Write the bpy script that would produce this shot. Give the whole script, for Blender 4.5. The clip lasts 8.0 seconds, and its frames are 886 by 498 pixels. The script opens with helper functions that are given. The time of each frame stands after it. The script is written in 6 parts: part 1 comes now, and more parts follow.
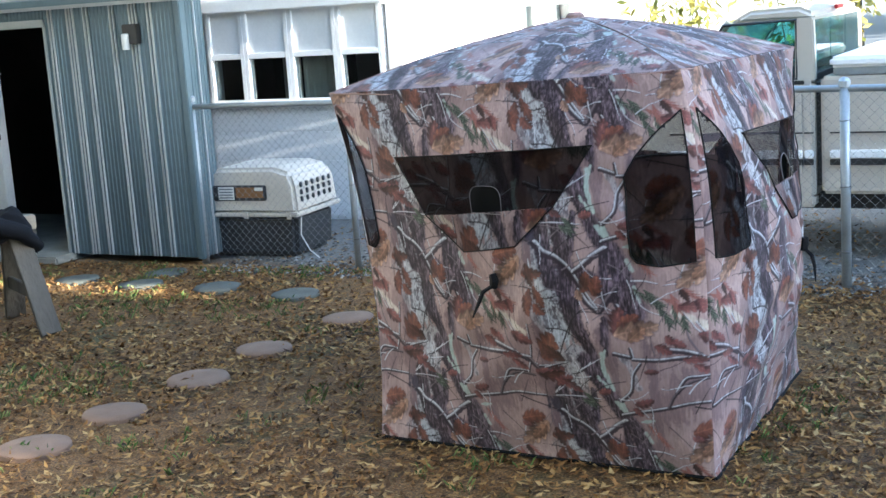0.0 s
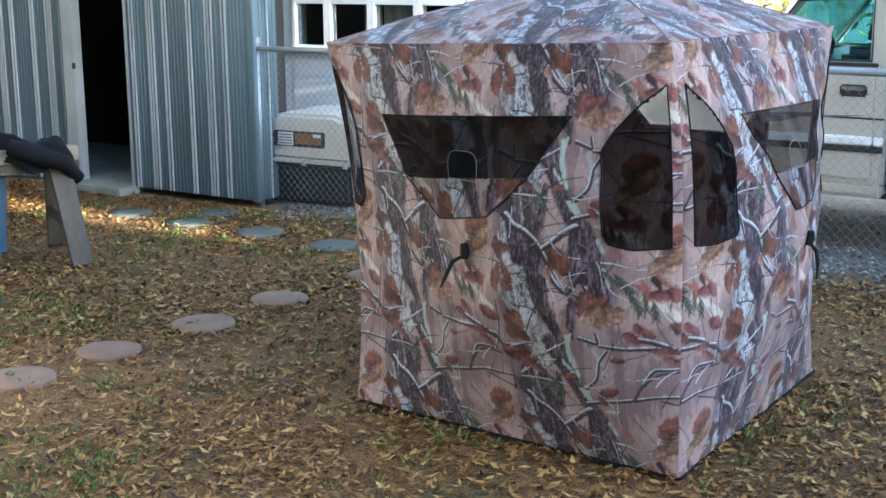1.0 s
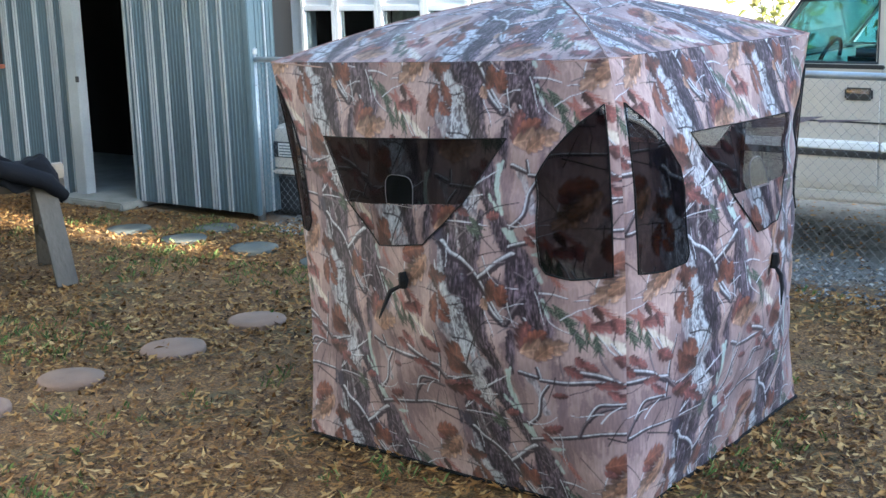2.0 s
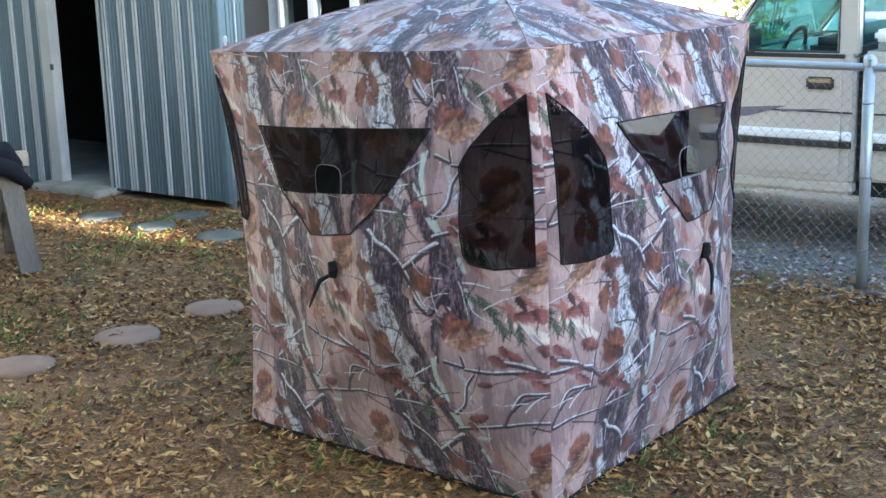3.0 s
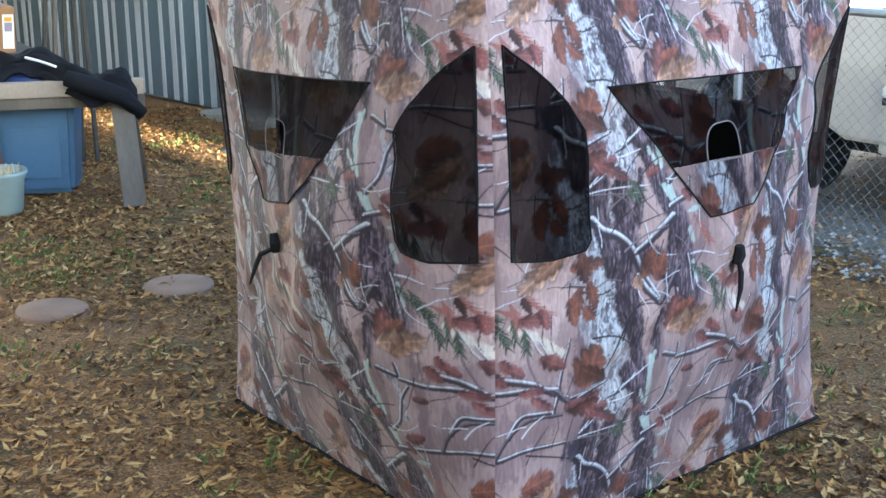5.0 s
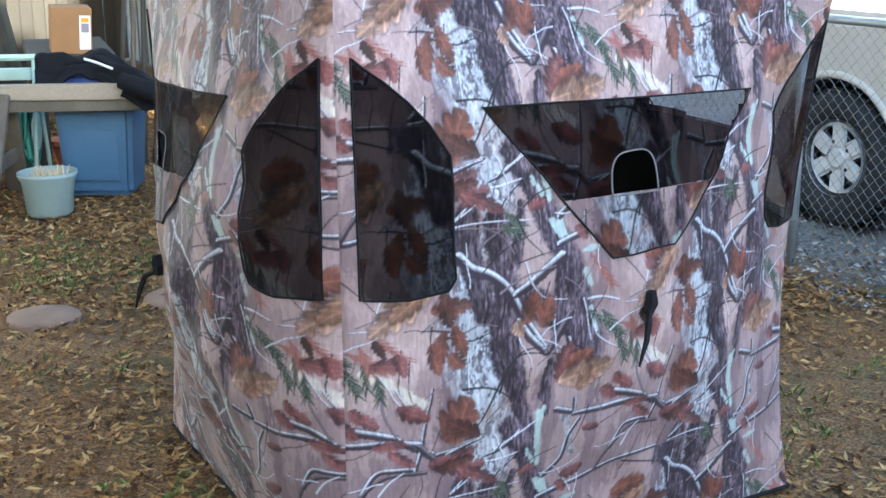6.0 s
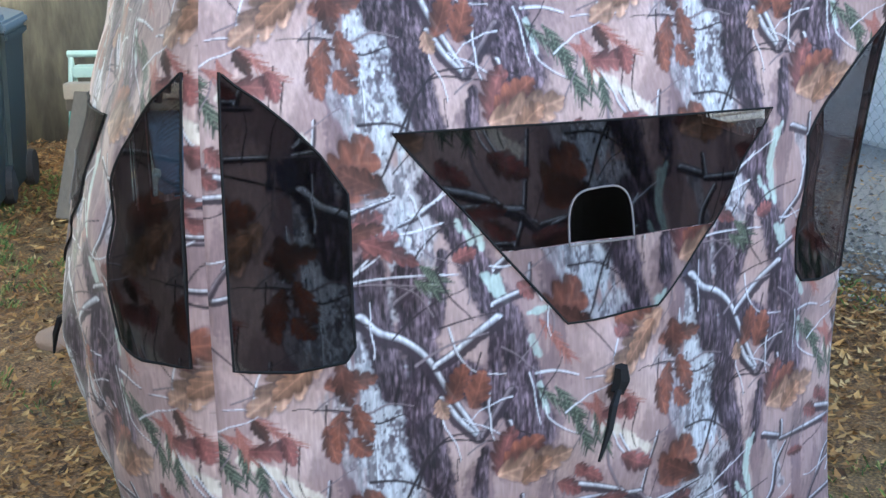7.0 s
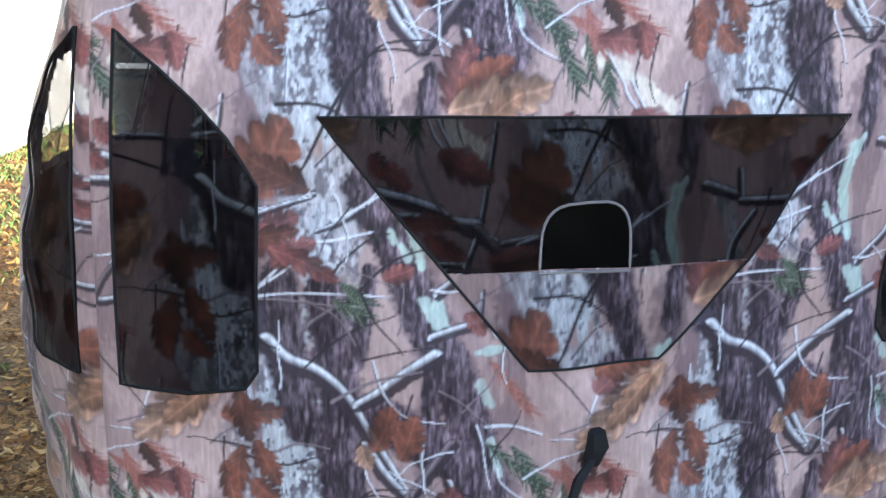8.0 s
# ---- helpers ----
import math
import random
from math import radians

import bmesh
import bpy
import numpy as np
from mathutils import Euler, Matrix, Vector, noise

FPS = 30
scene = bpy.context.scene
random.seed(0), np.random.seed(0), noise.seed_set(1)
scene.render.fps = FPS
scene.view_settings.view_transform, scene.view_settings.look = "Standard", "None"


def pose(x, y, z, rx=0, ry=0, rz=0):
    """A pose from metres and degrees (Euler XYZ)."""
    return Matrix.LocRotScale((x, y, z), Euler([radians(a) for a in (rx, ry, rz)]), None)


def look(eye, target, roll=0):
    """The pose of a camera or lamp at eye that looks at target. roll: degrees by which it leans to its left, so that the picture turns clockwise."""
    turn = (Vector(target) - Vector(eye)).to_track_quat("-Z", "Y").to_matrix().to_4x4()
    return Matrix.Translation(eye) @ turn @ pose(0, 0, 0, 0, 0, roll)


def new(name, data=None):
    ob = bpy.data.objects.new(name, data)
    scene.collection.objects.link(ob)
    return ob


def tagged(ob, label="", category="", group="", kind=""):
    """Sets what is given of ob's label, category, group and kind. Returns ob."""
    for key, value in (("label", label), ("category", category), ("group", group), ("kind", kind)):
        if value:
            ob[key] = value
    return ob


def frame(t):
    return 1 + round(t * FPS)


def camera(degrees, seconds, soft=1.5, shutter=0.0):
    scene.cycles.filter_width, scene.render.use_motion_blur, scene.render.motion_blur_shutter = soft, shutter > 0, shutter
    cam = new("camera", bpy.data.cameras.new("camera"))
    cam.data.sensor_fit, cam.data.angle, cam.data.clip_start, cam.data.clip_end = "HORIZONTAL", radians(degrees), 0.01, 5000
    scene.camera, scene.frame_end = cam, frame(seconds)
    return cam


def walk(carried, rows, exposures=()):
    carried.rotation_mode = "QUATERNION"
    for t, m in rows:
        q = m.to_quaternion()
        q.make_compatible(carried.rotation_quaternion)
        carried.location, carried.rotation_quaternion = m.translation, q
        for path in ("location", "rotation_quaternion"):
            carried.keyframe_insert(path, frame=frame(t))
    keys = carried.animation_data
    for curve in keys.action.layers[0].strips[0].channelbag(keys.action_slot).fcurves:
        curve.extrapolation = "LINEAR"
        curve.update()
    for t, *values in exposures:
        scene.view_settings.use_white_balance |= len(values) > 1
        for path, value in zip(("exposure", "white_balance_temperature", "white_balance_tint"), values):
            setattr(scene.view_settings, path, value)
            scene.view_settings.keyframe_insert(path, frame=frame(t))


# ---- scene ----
import functools

cam = camera(36.5, 8.0)
PATH = [
    (0, (0.01, -0.153, 1.883), (0.005, 1.813, 1.517), -3.9),
    (0.5, (0.269, -0.022, 1.848), (0.164, 1.944, 1.496), -0.8),
    (1, (0.628, 0.102, 1.857), (0.419, 2.046, 1.433), -0.5),
    (1.5, (0.872, 0.331, 1.899), (0.569, 2.266, 1.491), -2.4),
    (2, (1.047, 0.415, 1.91), (0.744, 2.345, 1.483), -1.8),
    (2.2, (1.216, 0.419, 1.945), (0.91, 2.346, 1.507), -1.5),
    (3.5, (1.376, 0.52, 1.898), (1.035, 2.439, 1.448), -2.6),
    (4, (1.553, 0.87, 1.898), (1.089, 2.757, 1.425), -2.7),
    (4.2, (1.648, 1.002, 1.887), (1.153, 2.882, 1.416), -2.0),
    (5.3, (2.321, 1.772, 1.829), (1.513, 3.522, 1.295), -1.5),
    (5.5, (2.419, 1.915, 1.841), (1.586, 3.657, 1.321), -2.2),
    (6, (2.756, 2.284, 1.797), (1.751, 3.934, 1.28), -0.6),
    (6.5, (2.87, 2.721, 1.731), (1.72, 4.28, 1.237), -1.0),
    (7, (2.897, 3.199, 1.754), (1.639, 4.661, 1.226), -1.7),
    (7.5, (2.989, 3.664, 1.755), (1.566, 4.954, 1.198), 0.5),
    (8, (2.954, 4.044, 1.732), (1.395, 5.137, 1.119), -0.4),
]
walk(cam, [(t, look(eye, target, roll)) for t, eye, target, roll in PATH], [(0, 3.34, 5520, 8), (3.5, 3.54, 5540, 7.5), (5.5, 3.46, 5540, 7.5), (6.5, 3.46, 5560, 7.5), (8, 3.24, 5720, 9)])

# ---------------------------------------------------------------- light
world = bpy.data.worlds.new("sky_world")
scene.world = world
world.use_nodes = True
wn = world.node_tree
sky = wn.nodes.new("ShaderNodeTexSky")
sky.sky_type = "NISHITA"
sky.sun_disc = False
SUN_ELEV, SUN_AZ = radians(11), radians(120)      # azimuth clockwise from +y
sky.sun_elevation, sky.sun_rotation = SUN_ELEV, SUN_AZ
wn.nodes["Background"].inputs["Strength"].default_value = 0.14
wn.links.new(sky.outputs["Color"], wn.nodes["Background"].inputs["Color"])
sun = new("sun", bpy.data.lights.new("sun", "SUN"))
sun.data.energy, sun.data.angle, sun.data.color = 5.0, radians(0.6), (1.0, 0.86, 0.66)
sun.matrix_world = look((math.sin(SUN_AZ) * math.cos(SUN_ELEV) * 50, math.cos(SUN_AZ) * math.cos(SUN_ELEV) * 50, math.sin(SUN_ELEV) * 50), (0, 0, 0))


# ---------------------------------------------------------------- materials
def material(name, colour, rough=0.6, metal=0.0, vary=0.25, scale=6.0, grain=60.0, bump=0.2, spec=0.5, second=None, stretch=(1, 1, 1), coat=0.0, per_object=0.0, use="Object", contrast=(0.35, 0.65)):
    """A surface with stains at a large scale and grain at a small one."""
    m = bpy.data.materials.new(name)
    m.use_nodes = True
    nt = m.node_tree
    N, L = nt.nodes, nt.links
    b = N["Principled BSDF"]
    tc, mp = N.new("ShaderNodeTexCoord"), N.new("ShaderNodeMapping")
    mp.inputs["Scale"].default_value = stretch
    L.new(tc.outputs[use], mp.inputs["Vector"])
    big, fine = N.new("ShaderNodeTexNoise"), N.new("ShaderNodeTexNoise")
    for node, s, d in ((big, scale, 5), (fine, grain, 3)):
        node.inputs["Scale"].default_value, node.inputs["Detail"].default_value = s, d
        L.new(mp.outputs["Vector"], node.inputs["Vector"])
    ramp = N.new("ShaderNodeValToRGB")
    ramp.color_ramp.elements[0].position, ramp.color_ramp.elements[1].position = contrast
    c2 = second or tuple(c * (1 - vary) for c in colour)
    ramp.color_ramp.elements[0].color, ramp.color_ramp.elements[1].color = (*c2, 1), (*colour, 1)
    L.new(big.outputs["Fac"], ramp.inputs["Fac"])
    hsv = N.new("ShaderNodeHueSaturation")
    mr = N.new("ShaderNodeMapRange")
    mr.inputs["To Min"].default_value, mr.inputs["To Max"].default_value = 1 - vary * 0.6, 1 + vary * 0.6
    L.new(fine.outputs["Fac"], mr.inputs["Value"])
    value = mr.outputs["Result"]
    if per_object:
        oi, ma, mu = N.new("ShaderNodeObjectInfo"), N.new("ShaderNodeMapRange"), N.new("ShaderNodeMath")
        ma.inputs["To Min"].default_value, ma.inputs["To Max"].default_value = 1 - per_object, 1 + per_object
        mu.operation = "MULTIPLY"
        L.new(oi.outputs["Random"], ma.inputs["Value"])
        L.new(ma.outputs["Result"], mu.inputs[0])
        L.new(value, mu.inputs[1])
        value = mu.outputs[0]
    L.new(value, hsv.inputs["Value"])
    L.new(ramp.outputs["Color"], hsv.inputs["Color"])
    L.new(hsv.outputs["Color"], b.inputs["Base Color"])
    b.inputs["Roughness"].default_value, b.inputs["Metallic"].default_value = rough, metal
    b.inputs["Specular IOR Level"].default_value, b.inputs["Coat Weight"].default_value = spec, coat
    if bump:
        bp = N.new("ShaderNodeBump")
        bp.inputs["Strength"].default_value, bp.inputs["Distance"].default_value = bump, 0.01
        L.new(fine.outputs["Fac"], bp.inputs["Height"])
        L.new(bp.outputs["Normal"], b.inputs["Normal"])
    return m


def glass(name, tint=(0.6, 0.7, 0.7), alpha=0.35, rough=0.03):
    """A thin pane: tinted see-through with a real gloss."""
    m = bpy.data.materials.new(name)
    m.use_nodes = True
    N, L = m.node_tree.nodes, m.node_tree.links
    N.remove(N["Principled BSDF"])
    tr, gl, mx, fr = N.new("ShaderNodeBsdfTransparent"), N.new("ShaderNodeBsdfGlossy"), N.new("ShaderNodeMixShader"), N.new("ShaderNodeLayerWeight")
    fr.inputs["Blend"].default_value = 0.5
    pw, ad = N.new("ShaderNodeMath"), N.new("ShaderNodeMath")
    pw.operation, ad.operation = "POWER", "MULTIPLY_ADD"
    pw.inputs[1].default_value, ad.inputs[1].default_value, ad.inputs[2].default_value = 4.0, 0.9, 0.06
    tr.inputs["Color"].default_value = (*[c * alpha for c in tint], 1)
    gl.inputs["Roughness"].default_value = rough
    L.new(fr.outputs["Facing"], pw.inputs[0]), L.new(pw.outputs[0], ad.inputs[0]), L.new(ad.outputs[0], mx.inputs[0]), L.new(tr.outputs[0], mx.inputs[1]), L.new(gl.outputs[0], mx.inputs[2])
    L.new(mx.outputs[0], N["Material Output"].inputs["Surface"])
    return m


def printed(name, strength=1.0, rough=0.7, sheen=0.06, spec=0.25):
    """Cloth with the forest print, held in the mesh's colour attribute, with weave and faint bark streaks."""
    m = bpy.data.materials.new(name)
    m.use_nodes = True
    nt = m.node_tree
    N, L = nt.nodes, nt.links
    b = N["Principled BSDF"]
    at = N.new("ShaderNodeVertexColor")
    at.layer_name = "print"
    tc = N.new("ShaderNodeTexCoord")
    streak, soft, weave = N.new("ShaderNodeTexNoise"), N.new("ShaderNodeTexNoise"), N.new("ShaderNodeTexNoise")
    mp = N.new("ShaderNodeMapping")
    mp.inputs["Scale"].default_value = (1, 1, 0.16)
    L.new(tc.outputs["Object"], mp.inputs["Vector"])
    for node, s, d, src in ((streak, 130, 4, mp.outputs[0]), (soft, 3.5, 3, tc.outputs["Object"]), (weave, 700, 1, tc.outputs["Object"])):
        node.inputs["Scale"].default_value, node.inputs["Detail"].default_value = s, d
        L.new(src, node.inputs["Vector"])
    lo, hi, mr = (N.new("ShaderNodeMapRange") for _ in range(3))
    for node, plain, furrowed in ((lo, 0.88, 0.3), (hi, 1.12, 1.6)):
        node.inputs["To Min"].default_value, node.inputs["To Max"].default_value = plain * strength, furrowed * strength
        L.new(at.outputs["Alpha"], node.inputs["Value"])
    mr.inputs["From Min"].default_value, mr.inputs["From Max"].default_value = 0.34, 0.66
    L.new(lo.outputs[0], mr.inputs["To Min"]), L.new(hi.outputs[0], mr.inputs["To Max"])
    L.new(streak.outputs["Fac"], mr.inputs["Value"])
    hsv = N.new("ShaderNodeHueSaturation")
    L.new(mr.outputs[0], hsv.inputs["Value"])
    L.new(at.outputs["Color"], hsv.inputs["Color"])
    L.new(hsv.outputs["Color"], b.inputs["Base Color"])
    b.inputs["Roughness"].default_value = rough
    b.inputs["Sheen Weight"].default_value, b.inputs["Specular IOR Level"].default_value = sheen, spec
    b1, b2 = N.new("ShaderNodeBump"), N.new("ShaderNodeBump")
    b1.inputs["Strength"].default_value, b1.inputs["Distance"].default_value = 0.35, 0.05
    b2.inputs["Strength"].default_value, b2.inputs["Distance"].default_value = 0.15, 0.002
    L.new(soft.outputs["Fac"], b1.inputs["Height"]), L.new(weave.outputs["Fac"], b2.inputs["Height"])
    L.new(b1.outputs[0], b2.inputs["Normal"]), L.new(b2.outputs[0], b.inputs["Normal"])
    return m


CLOTH = printed("camouflage_cloth")
NET = printed("camouflage_netting", 0.175, 0.9, 0.0, 0.05)
FLAP = printed("camouflage_flap", 0.62, 0.8, 0.02, 0.15)
LINING = material("black_lining", (0.006, 0.006, 0.006), 0.9, bump=0)
TRIM = material("black_binding", (0.01, 0.01, 0.011), 0.85, bump=0.2, grain=300, spec=0.15)
PORT = material("grey_binding", (0.13, 0.12, 0.125), 0.7, bump=0.2, grain=300)
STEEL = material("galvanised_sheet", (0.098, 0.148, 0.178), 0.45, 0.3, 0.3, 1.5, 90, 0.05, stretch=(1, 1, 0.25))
# Paler than the sheet: the rib tops' sky sheen is painted into it.
RIB = material("galvanised_rib_sheen", (0.5, 0.54, 0.56), 0.4, 0.3, 0.25, 2.5, 60, 0.05, stretch=(1, 1, 0.2))
WHITE = material("white_painted_siding", (0.86, 0.87, 0.88), 0.55, vary=0.1, scale=1.5, grain=40, bump=0.1)
# Near-black: the rooms' lack of light is put into this colour.
DARKROOM = material("painted_room_shade", (0.015, 0.014, 0.013), 0.9, bump=0)
GLASS = glass("window_glass", (0.75, 0.8, 0.8), 0.95)
TINTED = glass("tinted_glass", (0.55, 0.78, 0.8), 0.95)
CONCRETE = material("old_concrete", (0.27, 0.28, 0.26), 0.9, vary=0.3, scale=4, grain=80, bump=0.4)
SANDSTONE = material("tan_concrete_stone", (0.19, 0.122, 0.084), 0.9, vary=0.2, scale=5, grain=120, bump=0.4, per_object=0.12)
GREYSTONE = material("grey_green_concrete_stone", (0.085, 0.092, 0.08), 0.9, vary=0.25, scale=5, grain=120, bump=0.4, per_object=0.12)
GALV = material("galvanised_pipe", (0.34, 0.38, 0.41), 0.45, 0.5, 0.2, 5, 80, 0.05)
WIRE = material("fence_wire", (0.2, 0.21, 0.22), 0.5, 0.5, 0.15, 5, 80, 0)
CREAM = material("cream_plastic", (0.5, 0.48, 0.43), 0.5, vary=0.12, scale=3, grain=50, bump=0.05)
NAVY = material("dark_plastic", (0.018, 0.022, 0.028), 0.55, vary=0.2, scale=4, grain=50, bump=0.05)
PAINT = material("beige_car_paint", (0.52, 0.48, 0.42), 0.3, 0.1, 0.06, 1, 30, 0, coat=0.6)
RUBBER = material("tyre_rubber", (0.02, 0.02, 0.021), 0.85, vary=0.3, grain=70)
ALLOY = material("alloy_rim", (0.6, 0.6, 0.6), 0.4, 0.15, 0.1, bump=0)
BLACKTRIM = material("black_car_trim", (0.02, 0.021, 0.023), 0.5, vary=0.15, bump=0)
CHROME = material("chrome", (0.6, 0.62, 0.64), 0.15, 1.0, 0.05, bump=0)
WOOD = material("weathered_wood", (0.1, 0.088, 0.068), 0.85, vary=0.35, scale=3, grain=50, bump=0.6, stretch=(1, 1, 0.15), second=(0.05, 0.042, 0.034))
PALEWOOD = material("pale_lumber", (0.25, 0.215, 0.165), 0.8, vary=0.25, scale=3, grain=60, bump=0.4, second=(0.24, 0.2, 0.15))
JACKETCLOTH = material("black_jacket_cloth", (0.006, 0.007, 0.01), 0.85, spec=0.15, vary=0.3, scale=6, grain=160, bump=0.4)
BLUEBIN = material("blue_plastic", (0.045, 0.11, 0.2), 0.5, vary=0.2, scale=2, grain=40, bump=0.05)
TEALPOT = material("pale_teal_plastic", (0.2, 0.26, 0.25), 0.55, vary=0.15, scale=3, grain=40, bump=0.05)
HOSE = material("green_hose", (0.03, 0.17, 0.12), 0.5, vary=0.2, bump=0)
PALEGREEN = material("pale_green_plastic", (0.3, 0.42, 0.37), 0.5, vary=0.12, bump=0.05)
GREENBIN = material("dark_green_plastic", (0.018, 0.034, 0.038), 0.5, vary=0.3, scale=2, grain=40, bump=0.1)
BINLID = material("grey_blue_plastic", (0.06, 0.09, 0.115), 0.55, vary=0.2, scale=2, grain=40, bump=0.1)
BARK = material("grey_bark", (0.07, 0.065, 0.045), 0.95, vary=0.5, scale=9, grain=40, bump=1.0, stretch=(1, 1, 0.2), second=(0.03, 0.028, 0.02))
CARDBOARD = material("cardboard", (0.2, 0.105, 0.04), 0.85, vary=0.12, bump=0.1)
RUST = material("terracotta", (0.3, 0.1, 0.05), 0.85, vary=0.2)
MULCH = material("dry_plant_stalks", (0.5, 0.42, 0.26), 0.9, vary=0.3)
LEAFGREEN = material("tree_leaves", (0.09, 0.12, 0.03), 0.7, vary=0.4, scale=1.5, second=(0.16, 0.13, 0.03))
BLUECLOTH = material("blue_tarp", (0.02, 0.04, 0.14), 0.6, vary=0.2)
LIGHTGREY = material("light_marking", (0.6, 0.62, 0.62), 0.6, vary=0.05, bump=0)
PURPLE = material("grey_purple_stripe", (0.16, 0.14, 0.18), 0.4, vary=0.1, bump=0)
AMBER = material("amber_lens", (0.7, 0.25, 0.02), 0.25, vary=0.1, bump=0)
REDLENS = material("red_lens", (0.35, 0.02, 0.02), 0.3, vary=0.1, bump=0)
CURTAIN = material("pale_curtain", (0.62, 0.58, 0.5), 0.9, vary=0.15, scale=2, stretch=(8, 1, 0.2))


# ---------------------------------------------------------------- mesh tools
def part(name, bm, mat, parent=None, label="", smooth=False):
    me = bpy.data.meshes.new(name)
    bm.normal_update()
    bm.to_mesh(me)
    bm.free()
    if smooth:
        me.shade_smooth()
    ob = new(name, me)
    me.materials.append(mat)
    if parent:
        ob.parent = parent
    if label:
        tagged(ob, label)
    return ob


def thing(name, m, label, category, group="", kind=""):
    ob = new(name)
    ob.empty_display_size = 0.1
    ob.matrix_world = m
    return tagged(ob, label, category, group, kind)


def box(bm, x0, x1, y0, y1, z0, z1, bev=0.0, m=None):
    vs = [bm.verts.new((x, y, z)) for x in (x0, x1) for y in (y0, y1) for z in (z0, z1)]
    fs = [bm.faces.new([vs[i] for i in f]) for f in ((0, 1, 3, 2), (4, 6, 7, 5), (0, 4, 5, 1), (2, 3, 7, 6), (0, 2, 6, 4), (1, 5, 7, 3))]
    if bev:
        edges = {e for f in fs for e in f.edges}
        got = bmesh.ops.bevel(bm, geom=list(edges), offset=bev, segments=2, affect="EDGES")
        vs = list({v for f in got["faces"] for v in f.verts} | {v for v in vs if v.is_valid})
    if m is not None:
        for v in vs:
            v.co = m @ v.co
    return bm


def boxed(*a, **k):
    return box(bmesh.new(), *a, **k)


def tube(bm, pts, radii, sides=8, cap=True, closed=False):
    """A round tube along points."""
    pts = [Vector(p) for p in pts]
    if not isinstance(radii, (list, tuple)):
        radii = [radii] * len(pts)
    rings, n = [], len(pts)
    ref = None
    for i, p in enumerate(pts):
        d = (pts[(i + 1) % n] - pts[i - 1]) if closed else pts[min(i + 1, n - 1)] - pts[max(i - 1, 0)]
        d.normalize()
        if ref is None:
            ref = Vector((0, 0, 1)) if abs(d.z) < 0.9 else Vector((1, 0, 0))
        a = (ref - d * ref.dot(d)).normalized()
        ref = a
        b = d.cross(a)
        rings.append([bm.verts.new(p + (a * math.cos(k * math.tau / sides) + b * math.sin(k * math.tau / sides)) * radii[i]) for k in range(sides)])
    for i in range(n if closed else n - 1):
        r, s = rings[i], rings[(i + 1) % n]
        for k in range(sides):
            bm.faces.new((r[k], r[(k + 1) % sides], s[(k + 1) % sides], s[k]))
    if cap and not closed:
        bm.faces.new(rings[0][::-1]), bm.faces.new(rings[-1])
    return bm


def tubed(*a, **k):
    return tube(bmesh.new(), *a, **k)


def lathe(profile, sides=28, axis="z", m=None, caps=True):
    """Turn a profile of (radius, height)."""
    bm, rings = bmesh.new(), []
    for r, h in profile:
        ring = []
        for k in range(sides):
            c, s = math.cos(k * math.tau / sides) * r, math.sin(k * math.tau / sides) * r
            co = Vector((c, s, h)) if axis == "z" else Vector((c, h, s))
            ring.append(bm.verts.new(m @ co if m is not None else co))
        rings.append(ring)
    for r, s in zip(rings, rings[1:]):
        for k in range(sides):
            bm.faces.new((r[k], r[(k + 1) % sides], s[(k + 1) % sides], s[k]))
    if caps and profile[0][0] > 1e-4:
        bm.faces.new(rings[0][::-1])
    if caps and profile[-1][0] > 1e-4:
        bm.faces.new(rings[-1])
    return bm


def prism(outline, y0, y1, bev=0.0):
    """An outline in x and z, given depth from y0 to y1."""
    bm = bmesh.new()
    a, b = [[bm.verts.new((x, y, z)) for x, z in outline] for y in (y0, y1)]
    bm.faces.new(a), bm.faces.new(b[::-1])
    n = len(a)
    for i in range(n):
        bm.faces.new((a[i], b[i], b[(i + 1) % n], a[(i + 1) % n]))
    bmesh.ops.recalc_face_normals(bm, faces=bm.faces)
    if bev:
        bmesh.ops.bevel(bm, geom=list(bm.edges), offset=bev, segments=2, affect="EDGES")
    return bm


# The yard's buildings and fence share one direction: x along the fence, y away from the yard.
YARD = pose(0, 0, 0, 0, 0, -27.84)


def at(x, y, z=0, turn=0):
    return YARD @ pose(x, y, z, 0, 0, turn)


# ---------------------------------------------------------------- ground
def ground_height(x, y):
    return 0.02 * noise.noise((x * 0.7, y * 0.7, 0)) + 0.008 * noise.noise((x * 3, y * 3, 4))


